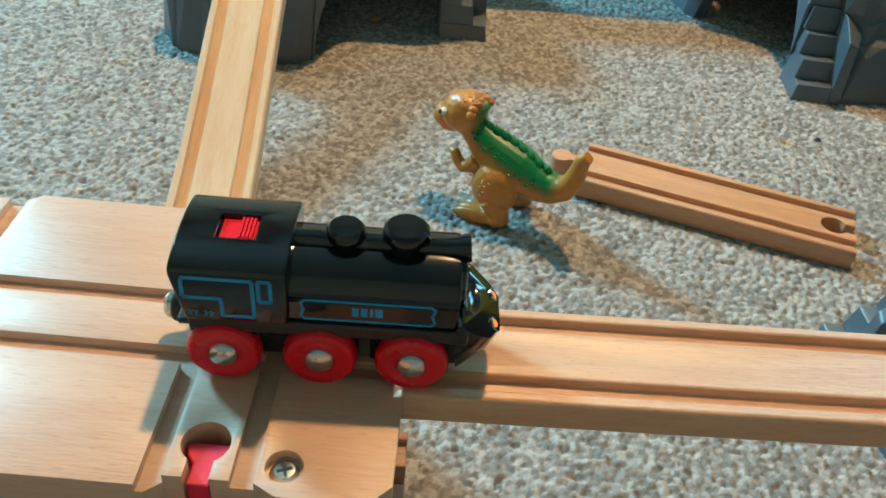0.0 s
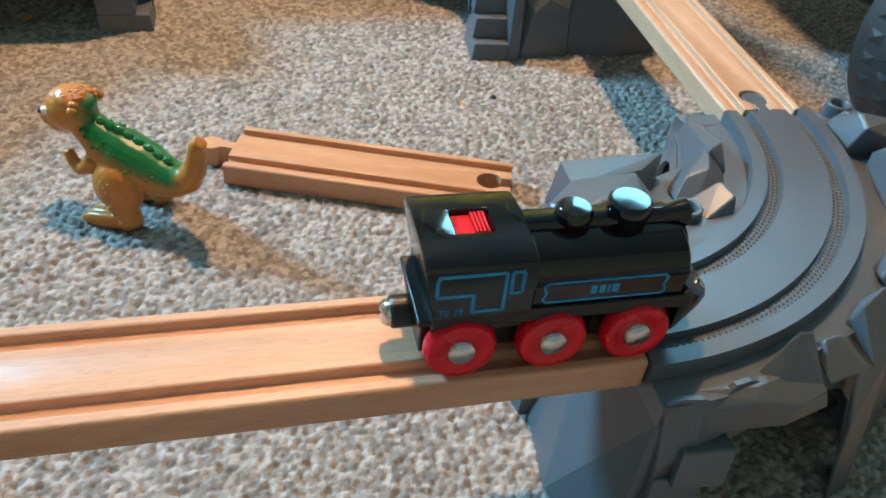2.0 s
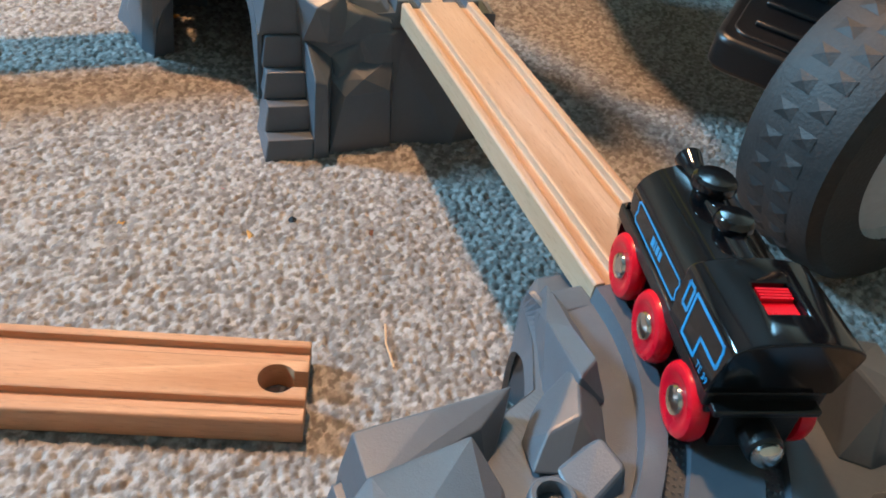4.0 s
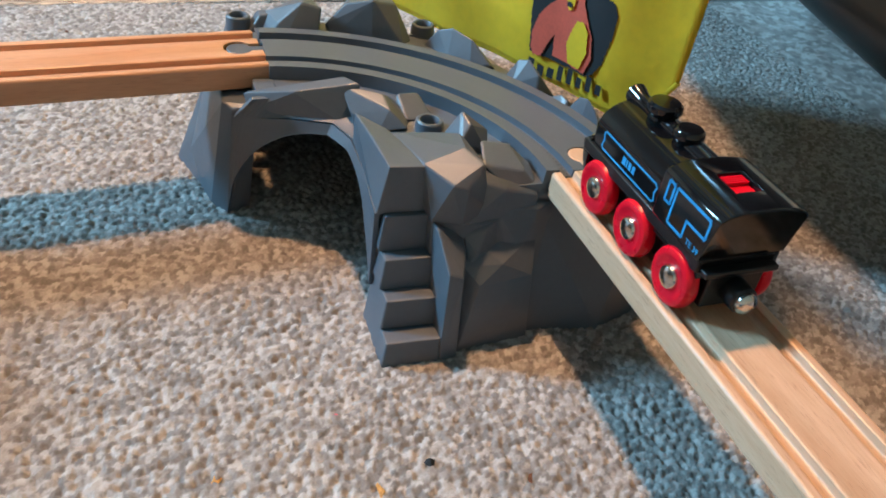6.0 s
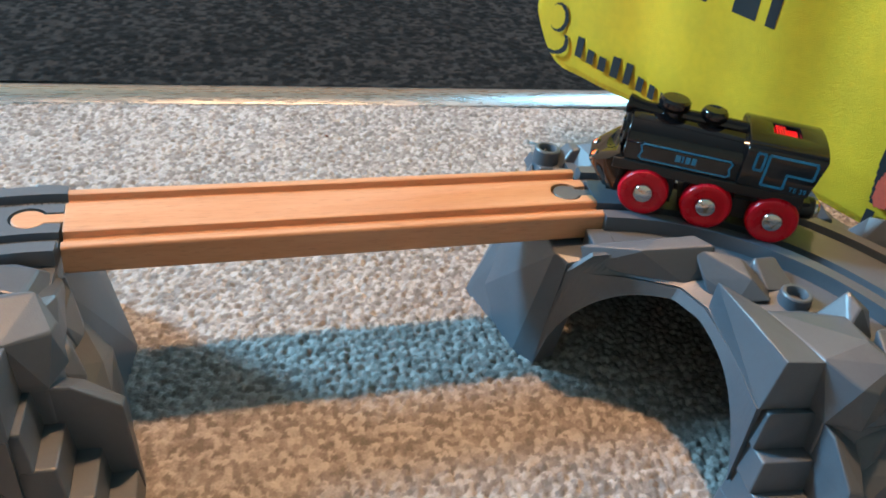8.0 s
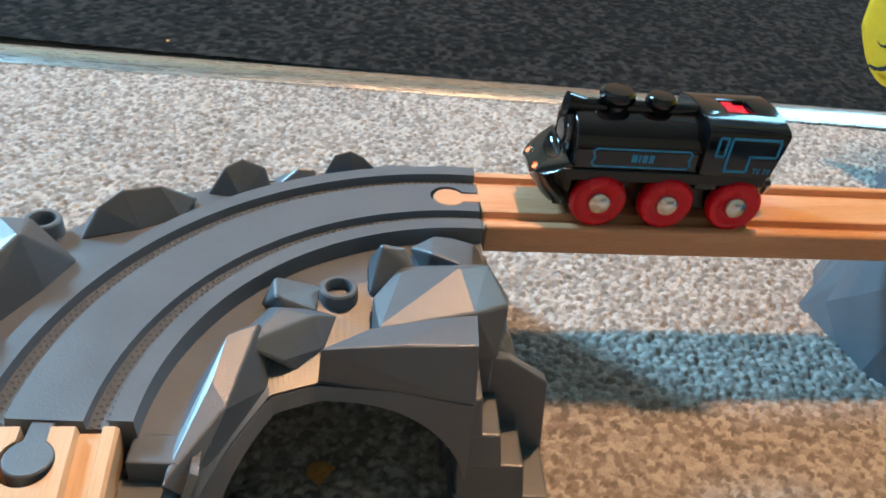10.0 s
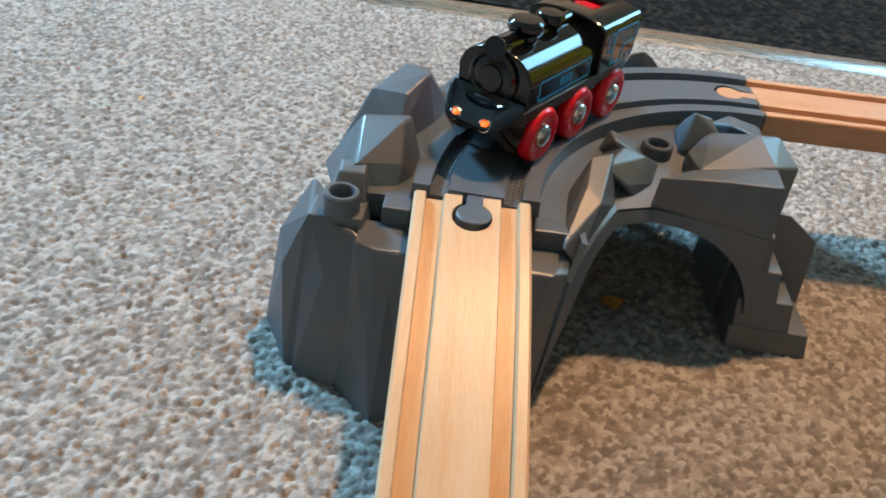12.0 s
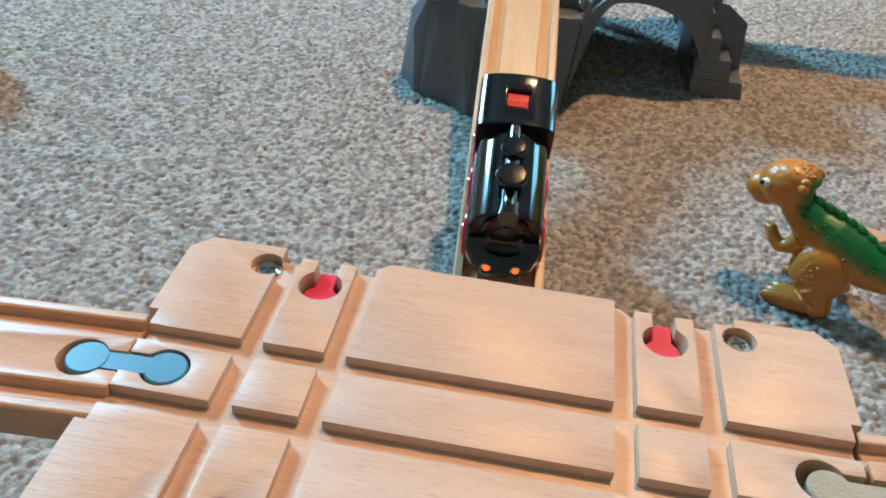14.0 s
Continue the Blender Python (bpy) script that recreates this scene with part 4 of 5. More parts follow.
def tote_bag():
    ob = thing("tote_bag", "yellow canvas tote bag with a dark printed picture, hanging", "bag")
    for name, off in (("front_panel", 0.0), ("back_panel", -0.030)):
        bm = bmesh.new()
        nu, nv = 70, 60
        g = [[None] * (nv + 1) for i in range(nu + 1)]
        for i in range(nu + 1):
            u = -0.006 + 0.317 * i / nu
            edge = min(i, nu - i) / nu
            for j in range(nv + 1):
                v = bag_foot(u) + (BAG_TOP - bag_foot(u)) * j / nv
                pinch = min(1.0, edge * 9) * min(1.0, (j / nv) * 9 + 0.05)
                g[i][j] = bm.verts.new(bag_point(u, v, off * pinch - 0.004 * (1 - pinch)))
        for i in range(nu):
            for j in range(nv):
                bm.faces.new((g[i][j], g[i + 1][j], g[i + 1][j + 1], g[i][j + 1]))
        w = part(name, bm, YELLOW, ob)
        mod = w.modifiers.new("thick", "SOLIDIFY")
        mod.thickness = 0.0012
        settle(w)
    # stitched hem at the foot
    bm = bmesh.new()
    tube(bm, [bag_point(u, bag_foot(u) + 0.0005, -0.004) for u in np.linspace(-0.005, 0.310, 60)], 0.0016, 8)
    part("hem", bm, YELLOW, ob)

    def patch(name, inside, u0, u1, v0, v1, mat, off, step=0.0008):
        """Ink on the cloth: the small squares of the face that lie inside a shape."""
        bm = bmesh.new()
        nu, nv = int((u1 - u0) / step), int((v1 - v0) / step)
        vs = {}
        for i in range(nu):
            for j in range(nv):
                if inside(u0 + (i + 0.5) * step, v0 + (j + 0.5) * step):
                    q = []
                    for a, b in ((i, j), (i + 1, j), (i + 1, j + 1), (i, j + 1)):
                        if (a, b) not in vs:
                            vs[a, b] = bm.verts.new(bag_point(u0 + a * step, v0 + b * step, off))
                        q.append(vs[a, b])
                    bm.faces.new(q)
        return part(name, bm, mat, ob)

    def oval(u, v, cu, cv, ru, rv):
        return ((u - cu) / ru) ** 2 + ((v - cv) / rv) ** 2 < 1

    def inside(poly):
        """Tells whether a place lies in a closed outline."""
        def test(u, v):
            odd = False
            for (a, b), (c, d) in zip(poly, poly[1:] + poly[:1]):
                if (b > v) != (d > v) and u < (c - a) * (v - b) / (d - b) + a:
                    odd = not odd
            return odd
        return test

    cave = inside([(0.2266, 0.0755), (0.2238, 0.0950), (0.2240, 0.1100), (0.2275, 0.1220), (0.2335, 0.1310), (0.2410, 0.1355), (0.2490, 0.1350), (0.2560, 0.1310), (0.2600, 0.1240), (0.2625, 0.1185), (0.2680, 0.1195), (0.2730, 0.1180), (0.2758, 0.1130), (0.2755, 0.1000), (0.2735, 0.0880), (0.2690, 0.0800), (0.2640, 0.0770)])
    patch("dark_print", cave, 0.220, 0.280, 0.072, 0.140, PRINT_BLACK, 0.0016, 0.0006)
    body = inside([(0.2405, 0.1170), (0.2395, 0.1090), (0.2345, 0.1040), (0.2295, 0.0970), (0.2268, 0.0872), (0.2275, 0.0790), (0.2298, 0.0750), (0.2350, 0.0760), (0.2375, 0.0840), (0.2410, 0.0900), (0.2420, 0.0790), (0.2640, 0.0785), (0.2670, 0.0880), (0.2650, 0.0980), (0.2600, 0.1060), (0.2560, 0.1130), (0.2555, 0.1200)])
    patch("coral_print", lambda u, v: body(u, v) or oval(u, v, 0.2478, 0.1172, 0.0085, 0.0082) or oval(u, v, 0.2402, 0.1212, 0.0026, 0.0027) or oval(u, v, 0.2545, 0.1252, 0.0026, 0.0027), 0.225, 0.270, 0.073, 0.130, PRINT_RED, 0.0026, 0.0006)
    cub = inside([(0.2500, 0.0890), (0.2520, 0.0970), (0.2545, 0.1030), (0.2590, 0.1040), (0.2625, 0.1000), (0.2640, 0.0900), (0.2610, 0.0800), (0.2530, 0.0800)])
    patch("yellow_print", lambda u, v: oval(u, v, 0.2482, 0.1115, 0.0027, 0.0052) or cub(u, v), 0.240, 0.268, 0.078, 0.120, YELLOW, 0.0036, 0.0006)
    patch("muzzle_print", lambda u, v: oval(u, v, 0.2480, 0.1092, 0.0018, 0.0014) or oval(u, v, 0.2438, 0.1155, 0.0009, 0.0010) or oval(u, v, 0.2520, 0.1180, 0.0009, 0.0010), 0.240, 0.256, 0.105, 0.122, PRINT_BLACK, 0.0044, 0.0005)
    # rows of lettering, as plain bars
    bars = []
    for k, tall in enumerate((1, 0, 0, 1, 1, 0, 0, 0, 1)):
        bars.append((0.0318 + 0.0097 * k, 0.0745 - 0.00058 * k, 0.0056, 0.0126 if tall else 0.0088))
    for k, tall in enumerate((1, 0, 0, 1, 1, 0, 1, 0, 0, 1)):
        u, v = 0.2270 + 0.0065 * k, 0.0640 + 0.0010 * k
        if k < 8:
            bars.append((u, max(v, bag_foot(u) + 0.001), 0.0042, 0.0085 if tall else 0.0060))
    bars += [(0.045 + 0.0205 * k, 0.1345, 0.0060 if k % 2 else 0.0150, 0.0200) for k in range(6)]
    for u, v, w, h in bars:
        patch("print_bar", lambda a, b: True, u, u + w, v, v + h, PRINT_BLACK, 0.0014, 0.0007)
    patch("mark_print", lambda u, v: (oval(u, v, 0.0150, 0.0790, 0.0105, 0.0090) and not oval(u, v, 0.0135, 0.0795, 0.0090, 0.0075) and v < 0.0840 and u > 0.0110) or (oval(u, v, 0.0150, 0.0930, 0.0070, 0.0090) and not oval(u, v, 0.0135, 0.0930, 0.0058, 0.0075) and u > 0.0100), 0.003, 0.030, 0.068, 0.104, PRINT_BLACK, 0.0014, 0.0006)
    # straps up to the bar
    for u in (0.08, 0.225):
        bm = bmesh.new()
        pts = [bag_point(u, BAG_TOP - 0.01, 0.001), bag_point(u, BAG_TOP + 0.06, -0.008), BAG_AT + BAG_DIR * u + BAG_OUT * -0.015 + Vector((0, 0, 0.5735))]
        sweep(bm, [(-0.012, -0.001), (0.012, -0.001), (0.012, 0.001), (-0.012, 0.001)], [Matrix.Translation(q) @ Matrix(((0, BAG_DIR.x, BAG_OUT.x, 0), (0, BAG_DIR.y, BAG_OUT.y, 0), (1, 0, 0, 0), (0, 0, 0, 1))) for q in pts])
        part("strap", bm, YELLOW, ob)
    return ob


tote_bag()


# ---- ride-on tricycle that stands beside the railway ----
def tricycle():
    ob = thing("ride_on_tricycle", "black plastic ride-on tricycle with a ribbed pedal and rubber tyres", "tricycle")

    def wheel(x, y, r, wide, ang):
        m = pose(x, y, r + 0.0012, 0, 0, ang) @ pose(0, 0, 0, 90, 0, 0)
        bm = bmesh.new()
        h = wide / 2
        prof = [(r * 0.62, -h), (r * 0.90, -h), (r * 0.965, -h * 0.86), (r, -h * 0.45), (r, h * 0.45), (r * 0.965, h * 0.86), (r * 0.90, h), (r * 0.62, h)]
        lathe(bm, prof, None, 64, closed=True)
        w = part("wheel", bm, RUBBER, ob, "black rubber tyre", at=m)
        bm = bmesh.new()
        lathe(bm, [(0, -h * 0.8), (r * 0.30, -h * 0.9), (r * 0.60, -h * 0.7), (r * 0.622, -h * 0.95), (r * 0.622, h * 0.95), (r * 0.60, h * 0.7), (r * 0.30, h * 0.9), (0, h * 0.8)], None, 48)
        part("rim", bm, RIM, w, "smooth grey rim")
        bm = bmesh.new()
        for i in range(36):
            a = 6.2831853 * i / 36
            for s in (-1, 1):
                c = Matrix.Rotation(a + s * 0.04, 4, "Z") @ pose(r, 0, s * h * 0.28)
                vs = [bm.verts.new(c @ Vector(p)) for p in ((0.0, -0.0035, -h * 0.2), (0.0, 0.0035, -h * 0.2), (0.0, 0.0035, h * 0.2), (0.0, -0.0035, h * 0.2), (0.0012, 0, 0))]
                for q in ((0, 1, 4), (1, 2, 4), (2, 3, 4), (3, 0, 4)):
                    bm.faces.new([vs[k] for k in q])
        part("tread", bm, RUBBER, w, flat=True)

    wheel(0.502, 0.380, 0.075, 0.052, 8)
    wheel(0.80, 0.86, 0.080, 0.05, 30)
    wheel(1.02, 0.55, 0.080, 0.05, 30)
    # pedal with raised bars
    base = pose(0.4887, 0.4538, 0.0950, 4, -8, 42)
    bm = bmesh.new()
    pts = []
    for cx, cy in ((0.044, 0.017), (-0.044, 0.017), (-0.044, -0.017), (0.044, -0.017)):
        a0 = math.atan2(cy, cx)
        q = {(1, 1): 0, (-1, 1): 90, (-1, -1): 180, (1, -1): 270}[(int(math.copysign(1, cx)), int(math.copysign(1, cy)))]
        for i in range(6):
            a = radians(q + 18 * i)
            pts.append((cx + 0.010 * math.cos(a), cy + 0.010 * math.sin(a)))
    prism(bm, pts, -0.010, 0.008)
    pedal = part("pedal", bm, BLACK_MATT, ob, "black ribbed pedal", at=base)
    softened(pedal, 0.003, 3)
    bm = bmesh.new()
    prism(bm, [(x * 0.86, y * 0.78) for x, y in pts], 0.0075, 0.0092)
    softened(part("pedal_pad", bm, BLACK_MATT, pedal), 0.0008, 2)
    for x in (-0.034, -0.012, 0.012, 0.034):
        bm = bmesh.new()
        box(bm, (x - 0.0016, -0.013, 0.0090), (x + 0.0016, 0.013, 0.0118))
        softened(part("pedal_bar", bm, BLACK_MATT, pedal), 0.001, 2)
    # crank, fork, frame and handlebar
    bm = bmesh.new()
    tube(bm, [(0.502, 0.348, 0.0762), (0.500, 0.415, 0.0762), (0.501, 0.426, 0.078), (0.500, 0.444, 0.087)], 0.008, 14)
    part("crank", bm, STEEL, ob)
    for y, k in ((0.345, -1), (0.426, 1)):
        bm = bmesh.new()
        tube(bm, [(0.502, y, 0.078), (0.530, y, 0.22), (0.560, 0.385 + k * 0.03, 0.30), (0.565, 0.385, 0.32)], 0.011, 14)
        part("fork_leg", bm, BLACK_MATT, ob)
    bm = bmesh.new()
    tube(bm, [(0.565, 0.385, 0.31), (0.590, 0.385, 0.55)], 0.015, 16)
    part("steering_column", bm, BLACK_MATT, ob)
    bm = bmesh.new()
    tube(bm, [(0.565, 0.395, 0.30), (0.66, 0.50, 0.27), (0.78, 0.62, 0.22), (0.88, 0.72, 0.12), (0.90, 0.74, 0.085)], 0.024, 18)
    part("frame_bar", bm, BLACK_MATT, ob)
    # unseen slab over the frame, added to keep the bulb's light off the carpet
    bm = bmesh.new()
    hull(bm, [(0.44, 0.50, 0.25), (0.44, 0.66, 0.25), (0.52, 0.95, 0.25), (0.85, 1.08, 0.25), (0.95, 0.62, 0.25), (0.66, 0.46, 0.25), (0.46, 0.52, 0.32), (0.46, 0.64, 0.32), (0.54, 0.78, 0.32), (0.83, 0.90, 0.34), (0.92, 0.64, 0.34), (0.66, 0.49, 0.32)])
    softened(part("seat_body", bm, BLACK_MATT, ob), 0.02, 4)
    bm = bmesh.new()
    tube(bm, [(0.735, 1.10, 0.092), (0.663, 0.83, 0.088), (0.627, 0.695, 0.086), (0.585, 0.54, 0.086), (0.555, 0.425, 0.090)], 0.031, 24)
    part("side_bar", bm, BLACK_MATT, ob, "thick black frame tube")
    bm = bmesh.new()
    tube(bm, [(0.79, 0.88, 0.081), (0.86, 0.70, 0.085), (1.03, 0.53, 0.081)], 0.016, 16)
    part("rear_axle", bm, BLACK_MATT, ob)
    bm = bmesh.new()
    tube(bm, [(0.44, 0.30, 0.60), (0.52, 0.33, 0.57), (0.590, 0.385, 0.555), (0.52, 0.50, 0.570), (0.415, 0.5425, 0.5745), (0.2375, 0.8918, 0.5745)], 0.0105, 16)
    part("handlebar", bm, BLACK_MATT, ob)
    return ob


RIM = material("grey_rim", (0.42, 0.44, 0.47), 0.4, vary=0.1, scale=40)
tricycle()


# ---- crumbs and bits in the carpet ----
def bit(name, x, y, size, mat, label, seed, flat=0.5):
    rng = random.Random(seed)
    bm = bmesh.new()
    hull(bm, [(rng.gauss(0, 1) * size * 0.5, rng.gauss(0, 1) * size * 0.35, abs(rng.gauss(0.4, 0.5)) * size * flat) for i in range(16)])
    tagged(part(name, bm, mat, at=pose(x, y, 0.0008, 0, 0, rng.uniform(0, 180))), label, "crumb", "crumbs in the carpet")


CRUMB = material("crumb", (0.55, 0.28, 0.08), 0.9, vary=0.3, scale=900, bump=0.5, bump_scale=2000)
BROWN = material("crumb_brown", (0.16, 0.06, 0.03), 0.9, vary=0.3, scale=900)
for k, (x, y, size, mat, label) in enumerate((
        (-0.058, 0.558, 0.0130, CRUMB, "golden crumb on the carpet under an arch"), (0.205, 0.677, 0.006, CRUMB, "golden crumb on the carpet under an arch"), (0.238, 0.451, 0.0045, PRINT_BLACK, "tiny black bit on the grey carpet"),
        (0.271, 0.435, 0.0050, BROWN, "brown crumb on the grey carpet"), (0.216, 0.443, 0.0040, CRUMB, "small golden crumb on the carpet"), (0.162, 0.461, 0.0045, CRUMB, "small golden crumb on the carpet"),
        (0.114, 0.844, 0.0040, BROWN, "brown crumb near the threshold strip"), (-0.201, 0.938, 0.0050, CRUMB, "golden crumb on the charcoal carpet"), (-0.244, 0.357, 0.0032, PINK, "tiny pink bit on the grey carpet"),
        (-0.315, 0.307, 0.0030, BROWN, "brown speck on the grey carpet"), (-0.235, 0.697, 0.0042, BROWN, "brown crumb on the grey carpet"), (-0.317, 0.674, 0.0050, CRUMB, "small golden crumb on the carpet"), (0.209, 0.480, 0.0025, PINK, "tiny pink bit on the grey carpet"))):
    bit("crumb", x, y, size * 0.55, mat, label, 20 + k)

bm = bmesh.new()
tube(bm, [(0, 0, 0.001), (0.012, 0.002, 0.0022), (0.024, 0.001, 0.0012)], 0.0005, 6)
tagged(part("straw", bm, PINE, at=pose(0.258, 0.350, 0.001, 0, 0, 80)), "short pale straw lying on the carpet", "straw")

bm = bmesh.new()
ball(bm, (0, 0, 0.026), (0.026, 0.026, 0.026), seg=32)
tagged(part("ball", bm, LIME, at=pose(-0.4560, 0.432, 0.0008)), "lime yellow plastic ball on the carpet", "ball")


# ---- locomotive: x ahead, z up from the rail ----
def locomotive():
    ob = thing("toy_locomotive", "glossy black battery toy locomotive with red wheels and lit headlights", "toy train")
    # cab: a section rounded at the top, carried along x
    def cab_section(w, top, low):
        RISE = 0.0048
        pts = [(-w, low), (-w, top - RISE)]
        for i in range(13):
            a = math.pi - math.pi * i / 12
            pts.append((w * 1.0 * math.cos(a) * (1.0), top - RISE + RISE * math.sin(a) ** 0.8 if 0 < i < 12 else top - RISE))
        pts += [(w, top - RISE), (w, low)]
        return list(dict.fromkeys([(round(a, 6), round(b, 6)) for a, b in pts]))
    bm = bmesh.new()
    sweep(bm, cab_section(0.0172, 0.0448, 0.0240), [pose(x, 0, 0) for x in (-0.0400, -0.0085)])
    for v in bm.verts:
        if v.co.x < -0.039 and v.co.z < 0.030:
            v.co.x = -0.0368
    cab = part("cab", bm, BLACK, ob)
    cut = bmesh.new()
    box(cut, (-0.0295, -0.0052, 0.0421), (-0.0185, 0.0052, 0.08))
    carved(cab, cut)
    softened(cab, 0.0007, 2)
    crease(cab)
    bm = bmesh.new()
    box(bm, (-0.0366, -0.0150, 0.0165), (-0.0095, 0.0150, 0.0245))
    softened(part("cab_base", bm, BLACK, ob), 0.0006)
    bm = bmesh.new()
    box(bm, (-0.0288, -0.0046, 0.0411), (-0.0190, 0.0046, 0.0428))
    part("switch_plate", bm, RED, ob)
    bm = bmesh.new()
    for i in range(4):
        box(bm, (-0.0236 + i * 0.0011, -0.0044, 0.0428), (-0.0229 + i * 0.0011, 0.0044, 0.0441))
    part("switch_slider", bm, RED, ob, "ribbed red sliding switch")
    # boiler with flat flanks
    bm = bmesh.new()
    sec = [(-0.0150, 0.0235), (-0.0150, 0.0320)]
    for i in range(17):
        a = math.pi - math.pi * i / 16
        sec.append((0.0150 * math.cos(a), 0.0320 + 0.0098 * math.sin(a)))
    sec += [(0.0150, 0.0320), (0.0150, 0.0235)]
    sweep(bm, sec, [pose(-0.0097, 0, 0), pose(0.0388, 0, 0)])
    softened(part("boiler", bm, BLACK, ob), 0.0009, 3)
    bm = bmesh.new()
    tube(bm, [(-0.0097, 0, 0.0415), (0.0330, 0, 0.0415), (0.0365, 0, 0.0418), (0.0395, 0, 0.0422), (0.0412, 0, 0.0424)], [0.0031, 0.0031, 0.0034, 0.0040, 0.0042], 20)
    part("top_pipe", bm, BLACK, ob)
    for x, r, z in ((0.0058, 0.0057, 0.0472), (0.0226, 0.0068, 0.0486)):
        bm = bmesh.new()
        lathe(bm, [(0, 0.040), (r * 0.72, 0.040), (r * 0.74, z - 0.0052), (r * 0.94, z - 0.0040), (r, z - 0.0026), (r * 0.95, z - 0.0009), (r * 0.80, z), (r * 0.2, z + 0.0002), (0, z + 0.0002)], pose(x, 0, 0), 32)
        part("steam_dome", bm, BLACK, ob)
    # smokebox door on the front
    bm = bmesh.new()
    lathe(bm, [(0, 0), (0.0098, 0), (0.0098, 0.0016), (0.0086, 0.0022), (0.0078, 0.0014), (0.0050, 0.0020), (0.0046, 0.0028), (0, 0.0030)], pose(0.0385, 0, 0.0312, 0, 90, 0), 32)
    part("smokebox_door", bm, BLACK, ob)
    # running board and frame
    bm = bmesh.new()
    box(bm, (-0.0366, -0.0162, 0.0192), (0.0420, 0.0162, 0.0240))
    softened(part("running_board", bm, BLACK_MATT, ob), 0.0006)
    bm = bmesh.new()
    box(bm, (-0.0385, -0.0108, 0.0055), (0.0420, 0.0108, 0.0206))
    frame_ob = part("chassis", bm, BLACK_MATT, ob)
    cut = bmesh.new()
    box(cut, (0.0105, -0.02, 0.004), (0.0140, 0.02, 0.0175))
    carved(frame_ob, cut)
    softened(frame_ob, 0.0005)
    # nose with the headlights
    bm = bmesh.new()
    nose = []
    for y in (-1, 1):
        nose += [(0.0385, y * 0.0158, 0.0250), (0.0400, y * 0.0150, 0.0258), (0.0440, y * 0.0152, 0.0222), (0.0490, y * 0.0120, 0.0190), (0.0520, y * 0.0065, 0.0180), (0.0515, y * 0.0065, 0.0155), (0.0480, y * 0.0118, 0.0150), (0.0430, y * 0.0146, 0.0140),
                 (0.0395, y * 0.0140, 0.0075), (0.0435, y * 0.0100, 0.0070), (0.0455, y * 0.0050, 0.0070), (0.0385, y * 0.0158, 0.0150)]
    hull(bm, nose)
    nose_ob = part("nose", bm, BLACK, ob)
    cut = bmesh.new()
    ball(cut, (0.0445, 0, 0.0262), (0.0045, 0.0105, 0.0042), (0, 30, 0), seg=20)
    carved(nose_ob, cut)
    softened(nose_ob, 0.0008, 3)
    crease(nose_ob)
    for y in (-0.0062, 0.0062):
        lamp = bmesh.new()
        lathe(lamp, [(0, -0.001), (0.0025, -0.001), (0.0025, 0.0008), (0.0021, 0.0012), (0.0020, 0.0006), (0, 0.0006)], None, 20)
        hl = part("headlight", lamp, STEEL, ob, "small round headlight", at=pose(0.0499, y, 0.0182, 0, 56, y * 900))
        lens = bmesh.new()
        lathe(lens, [(0, 0.0013), (0.0009, 0.0012), (0.0019, 0.0007)], None, 16)
        part("lens", lens, LIT, hl, "lit orange lens")
    # rear coupling with its magnet, and the front one
    bm = bmesh.new()
    lathe(bm, [(0, 0), (0.0050, 0), (0.0050, 0.0068), (0.0044, 0.0076), (0, 0.0076)], pose(-0.0380, 0, 0.0122, 0, -90, 0), 28)
    part("coupling", bm, BLACK_MATT, ob)
    bm = bmesh.new()
    lathe(bm, [(0, 0), (0.0041, 0), (0.0041, 0.0012), (0.0032, 0.0024), (0.0015, 0.0030), (0, 0.0031)], pose(-0.0455, 0, 0.0122, 0, -90, 0), 28)
    part("magnet", bm, STEEL, ob, "bright steel magnet")
    # rear window recess and step
    bm = bmesh.new()
    box(bm, (-0.0402, -0.0145, 0.0190), (-0.0360, 0.0145, 0.0212))
    softened(part("rear_step", bm, BLACK_MATT, ob), 0.0005)
    # printed lines, a hair proud of the flanks
    for side in (-1, 1):
        def line_set(name, loops, y, width=0.00055):
            bm = bmesh.new()
            for pts in loops:
                m = len(pts)
                for i in range(m):
                    (ax, az), (bx, bz) = pts[i], pts[(i + 1) % m]
                    dx, dz = bx - ax, bz - az
                    ln = math.hypot(dx, dz)
                    nx, nz = -dz / ln * width / 2, dx / ln * width / 2
                    ex, ez = dx / ln * width / 2, dz / ln * width / 2
                    c = [(ax - ex + nx, az - ez + nz), (bx + ex + nx, bz + ez + nz), (bx + ex - nx, bz + ez - nz), (ax - ex - nx, az - ez - nz)]
                    lo = [bm.verts.new((p[0], side * y, p[1])) for p in c]
                    hi = [bm.verts.new((p[0], side * (y + 0.00012), p[1])) for p in c]
                    bm.faces.new(hi)
                    for k in range(4):
                        bm.faces.new((lo[k], lo[(k + 1) % 4], hi[(k + 1) % 4], hi[k]))
            part(name, bm, BLUE, ob, "thin blue printed lines", flat=True)
        line_set("cab_print", [[(-0.0365, 0.0383), (-0.0365, 0.0333), (-0.0360, 0.0326), (-0.0262, 0.0326), (-0.0262, 0.0268), (-0.0258, 0.0264), (-0.0180, 0.0264), (-0.0176, 0.0268), (-0.0176, 0.0390), (-0.0180, 0.0396), (-0.0360, 0.0396)],
                               [(-0.0160, 0.0328), (-0.0156, 0.0323), (-0.0132, 0.0323), (-0.0128, 0.0328), (-0.0128, 0.0390), (-0.0132, 0.0396), (-0.0156, 0.0396), (-0.0160, 0.0390)]], 0.01722, 0.0010)
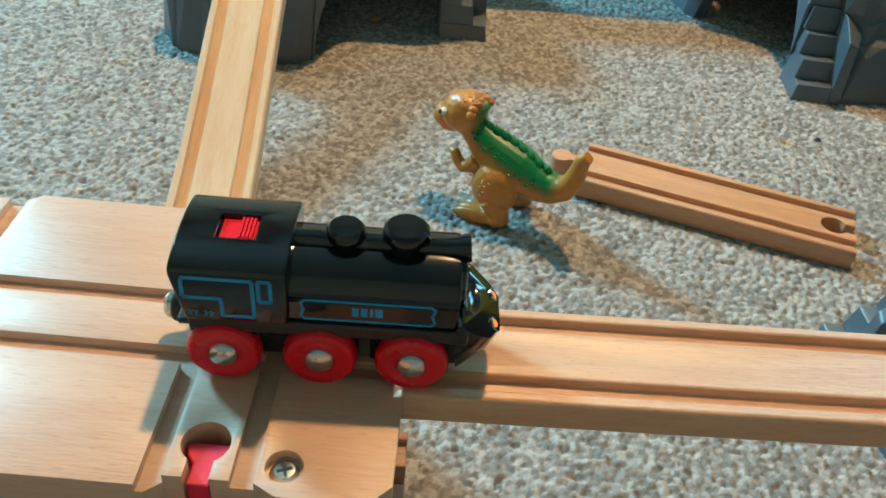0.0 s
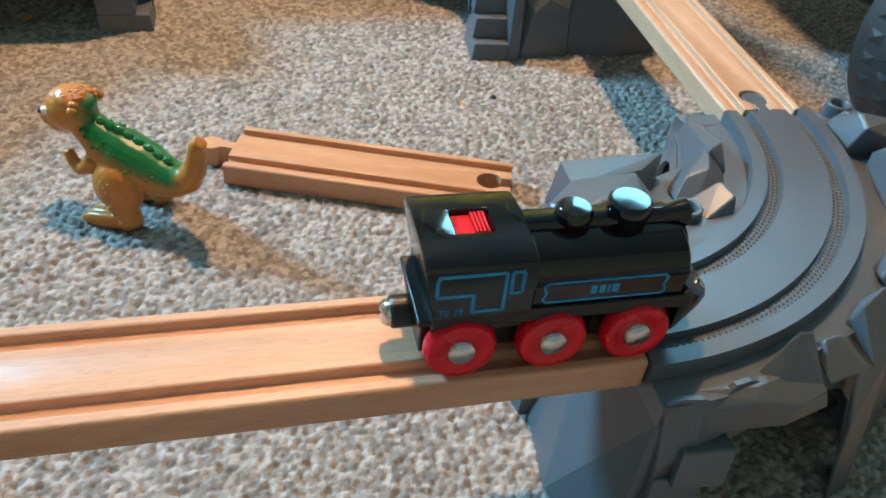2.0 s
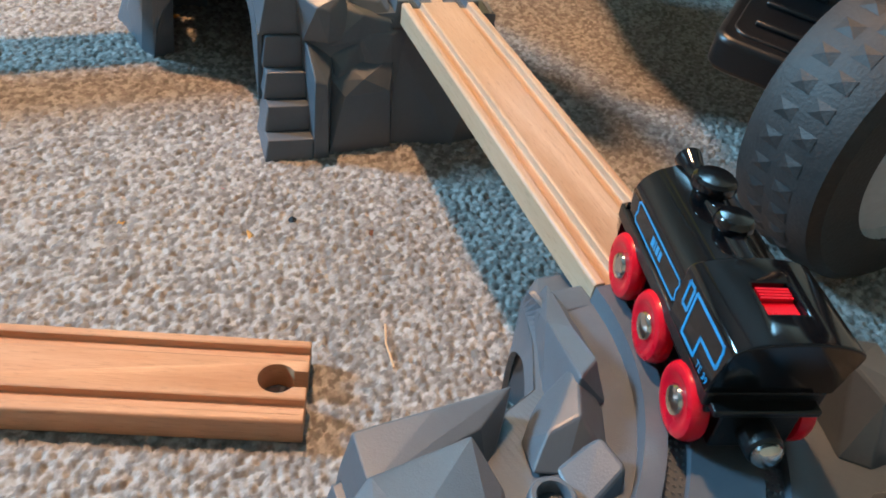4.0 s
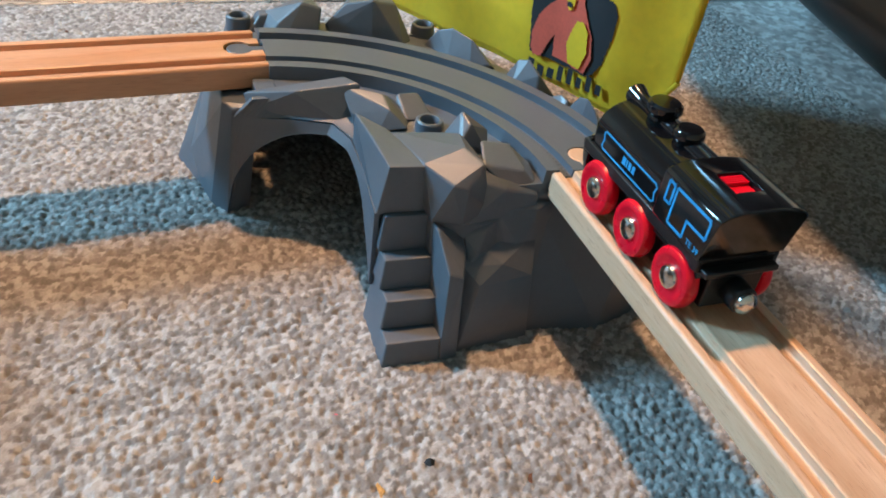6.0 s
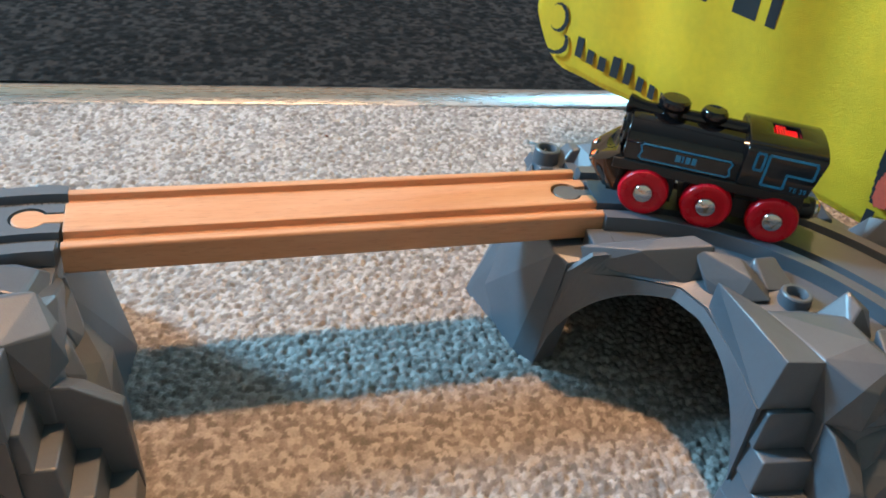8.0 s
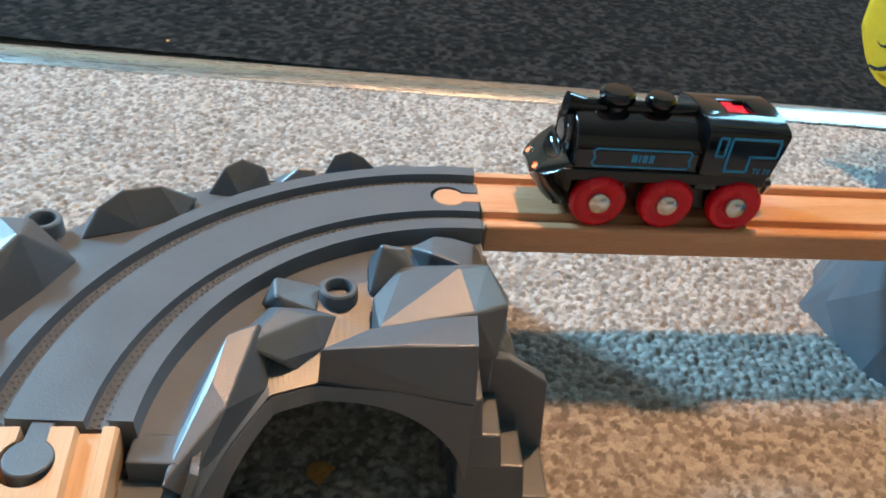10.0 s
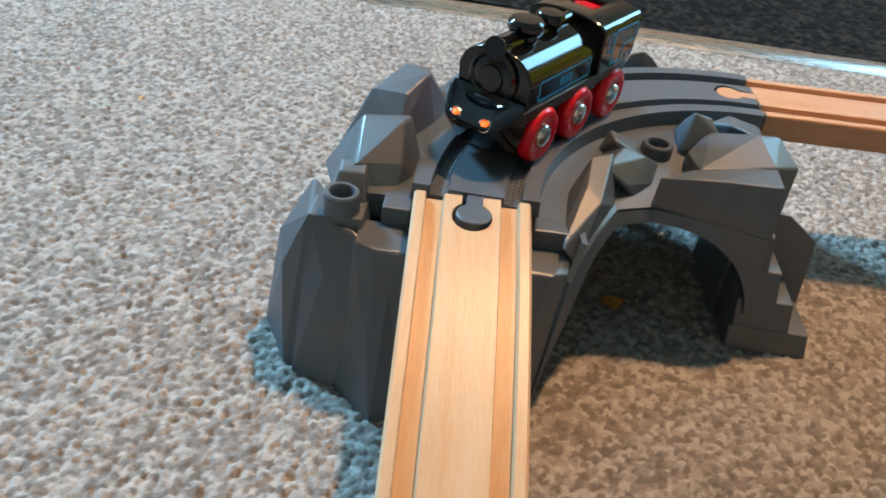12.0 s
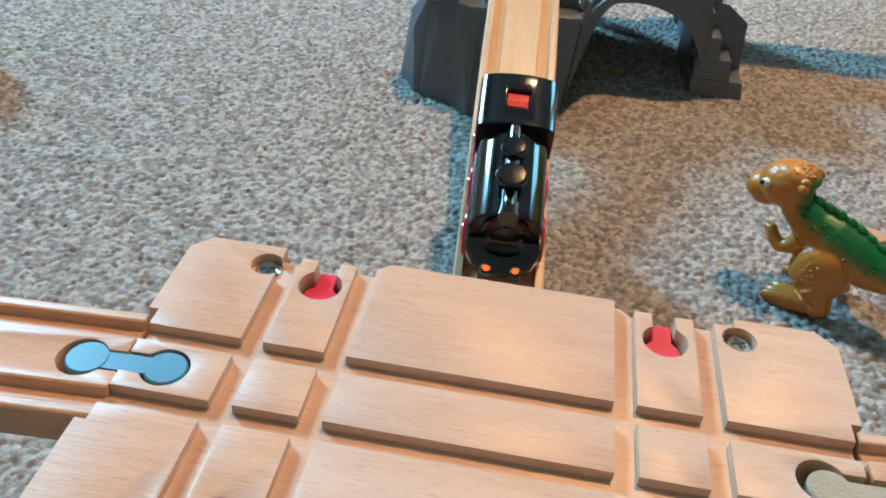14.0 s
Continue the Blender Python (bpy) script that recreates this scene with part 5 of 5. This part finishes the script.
        line_set("boiler_print", [[(-0.0052, 0.0262), (-0.0040, 0.0252), (0.0310, 0.0252), (0.0322, 0.0262), (0.0314, 0.0287), (0.0322, 0.0312), (0.0310, 0.0322), (-0.0040, 0.0322), (-0.0052, 0.0312), (-0.0044, 0.0287)]], 0.01502, 0.0007)
        # emblem and number
        bm = bmesh.new()
        for k, wbar in ((0, 0.0018), (1, 0.0018), (2, 0.0008), (3, 0.0022)):
            x = (0.0090 + (0, 0.0025, 0.0050, 0.0063)[k])
            box(bm, (x, side * 0.01502 - 0.0001, 0.0272), (x + wbar, side * 0.01502 + 0.0001, 0.0302))
        part("emblem", bm, BLUE, ob, "small blue printed emblem", flat=True)
        curve = bpy.data.curves.new("number_text", "FONT")
        curve.body, curve.size, curve.align_x, curve.extrude = "TE 39", 0.0030, "CENTER", 0.00005
        txt = new("number_text", curve)
        me = bpy.data.meshes.new_from_object(txt.evaluated_get(bpy.context.evaluated_depsgraph_get()))
        bpy.data.objects.remove(txt)
        me.materials.append(BLUE)
        t = new("cab_number", me)
        t.parent = ob
        t["label"] = "blue printed number"
        t.matrix_basis = pose(-0.0322, side * 0.01732, 0.0258, 90, 0, 0 if side < 0 else 180)
    # wheels: tyre, hub cap
    wheels = []
    for x in (-0.0275, 0.0, 0.0265):
        for side in (-1, 1):
            w = bmesh.new()
            lathe(w, [(0, -0.0030), (0.0092, -0.0030), (0.0104, -0.0024), (0.0108, -0.0010), (0.0106, 0.0010), (0.0098, 0.0022), (0.0086, 0.0026), (0.0070, 0.0024), (0.0060, 0.0018), (0.0046, 0.0018), (0, 0.0016)], None, 40)
            wheel = part("wheel", w, RED, ob, "red plastic wheel")
            hub = bmesh.new()
            lathe(hub, [(0.0045, 0.0014), (0.0045, 0.0022), (0.0039, 0.0031), (0.0021, 0.0038), (0, 0.0039)], None, 24)
            part("hub_cap", hub, STEEL, wheel, "domed steel hub cap")
            wheels.append((wheel, x, side))
    return ob, wheels


LOCO, WHEELS = locomotive()


def motions():
    """Drives the locomotive along the rails, and turns its wheels."""
    times = [0, 0.5, 1, 1.5, 2.5, 4.8, 5, 6.5, 7, 7.2, 9.5, 10.5, 11, 12.5, 13, 13.5, 14]
    run = [0.174, 0.222, 0.277, 0.331, 0.433, 0.644, 0.664, 0.821, 0.871, 0.886, 1.109, 1.212, 1.267, 1.395, 1.446, 1.524, 1.592]
    steps = [i / 10 for i in range(141)]
    way = np.interp(steps, times, run)
    pad = np.concatenate([2 * way[0] - way[1:4][::-1], way, 2 * way[-1] - way[-4:-1][::-1]])
    way = [pad[i:i + 7].mean() for i in range(len(steps))]
    rows = []
    for t, s in zip(steps, way):
        a, b = Vector(rail_at(s - 0.0275)), Vector(rail_at(s + 0.0265))
        f = (b - a).normalized()
        left = Vector((0, 0, 1)).cross(f).normalized()
        up = f.cross(left)
        o = a + f * 0.0275 - up * 0.0008
        rows.append((t, Matrix(((f.x, left.x, up.x, o.x), (f.y, left.y, up.y, o.y), (f.z, left.z, up.z, o.z), (0, 0, 0, 1)))))
    walk(LOCO, rows)
    for wheel, x, side in WHEELS:
        walk(wheel, [(t, pose(x, side * 0.0152, 0.0108) @ pose(0, 0, 0, 0, math.degrees((s - way[0]) / 0.0108), 0) @ pose(0, 0, 0, -90 * side, 0, 0)) for t, s in zip(steps, way)])


tufted("carpet", -0.52, 0.66, -0.06, 0.893, 0.0010, 0.0024, 0.0024, CARPET, "grey-beige flecked short pile carpet")
tufted("carpet", 0.66, 1.20, -0.06, 0.893, 0.0030, 0.0050, 0.0014, CARPET, "grey-beige flecked short pile carpet")
tufted("hallway_carpet", -0.60, 0.90, 0.918, 1.45, 0.0020, 0.0046, 0.0022, DARK_CARPET, "charcoal ribbed loop carpet beyond the threshold strip", rows=True)
motions()
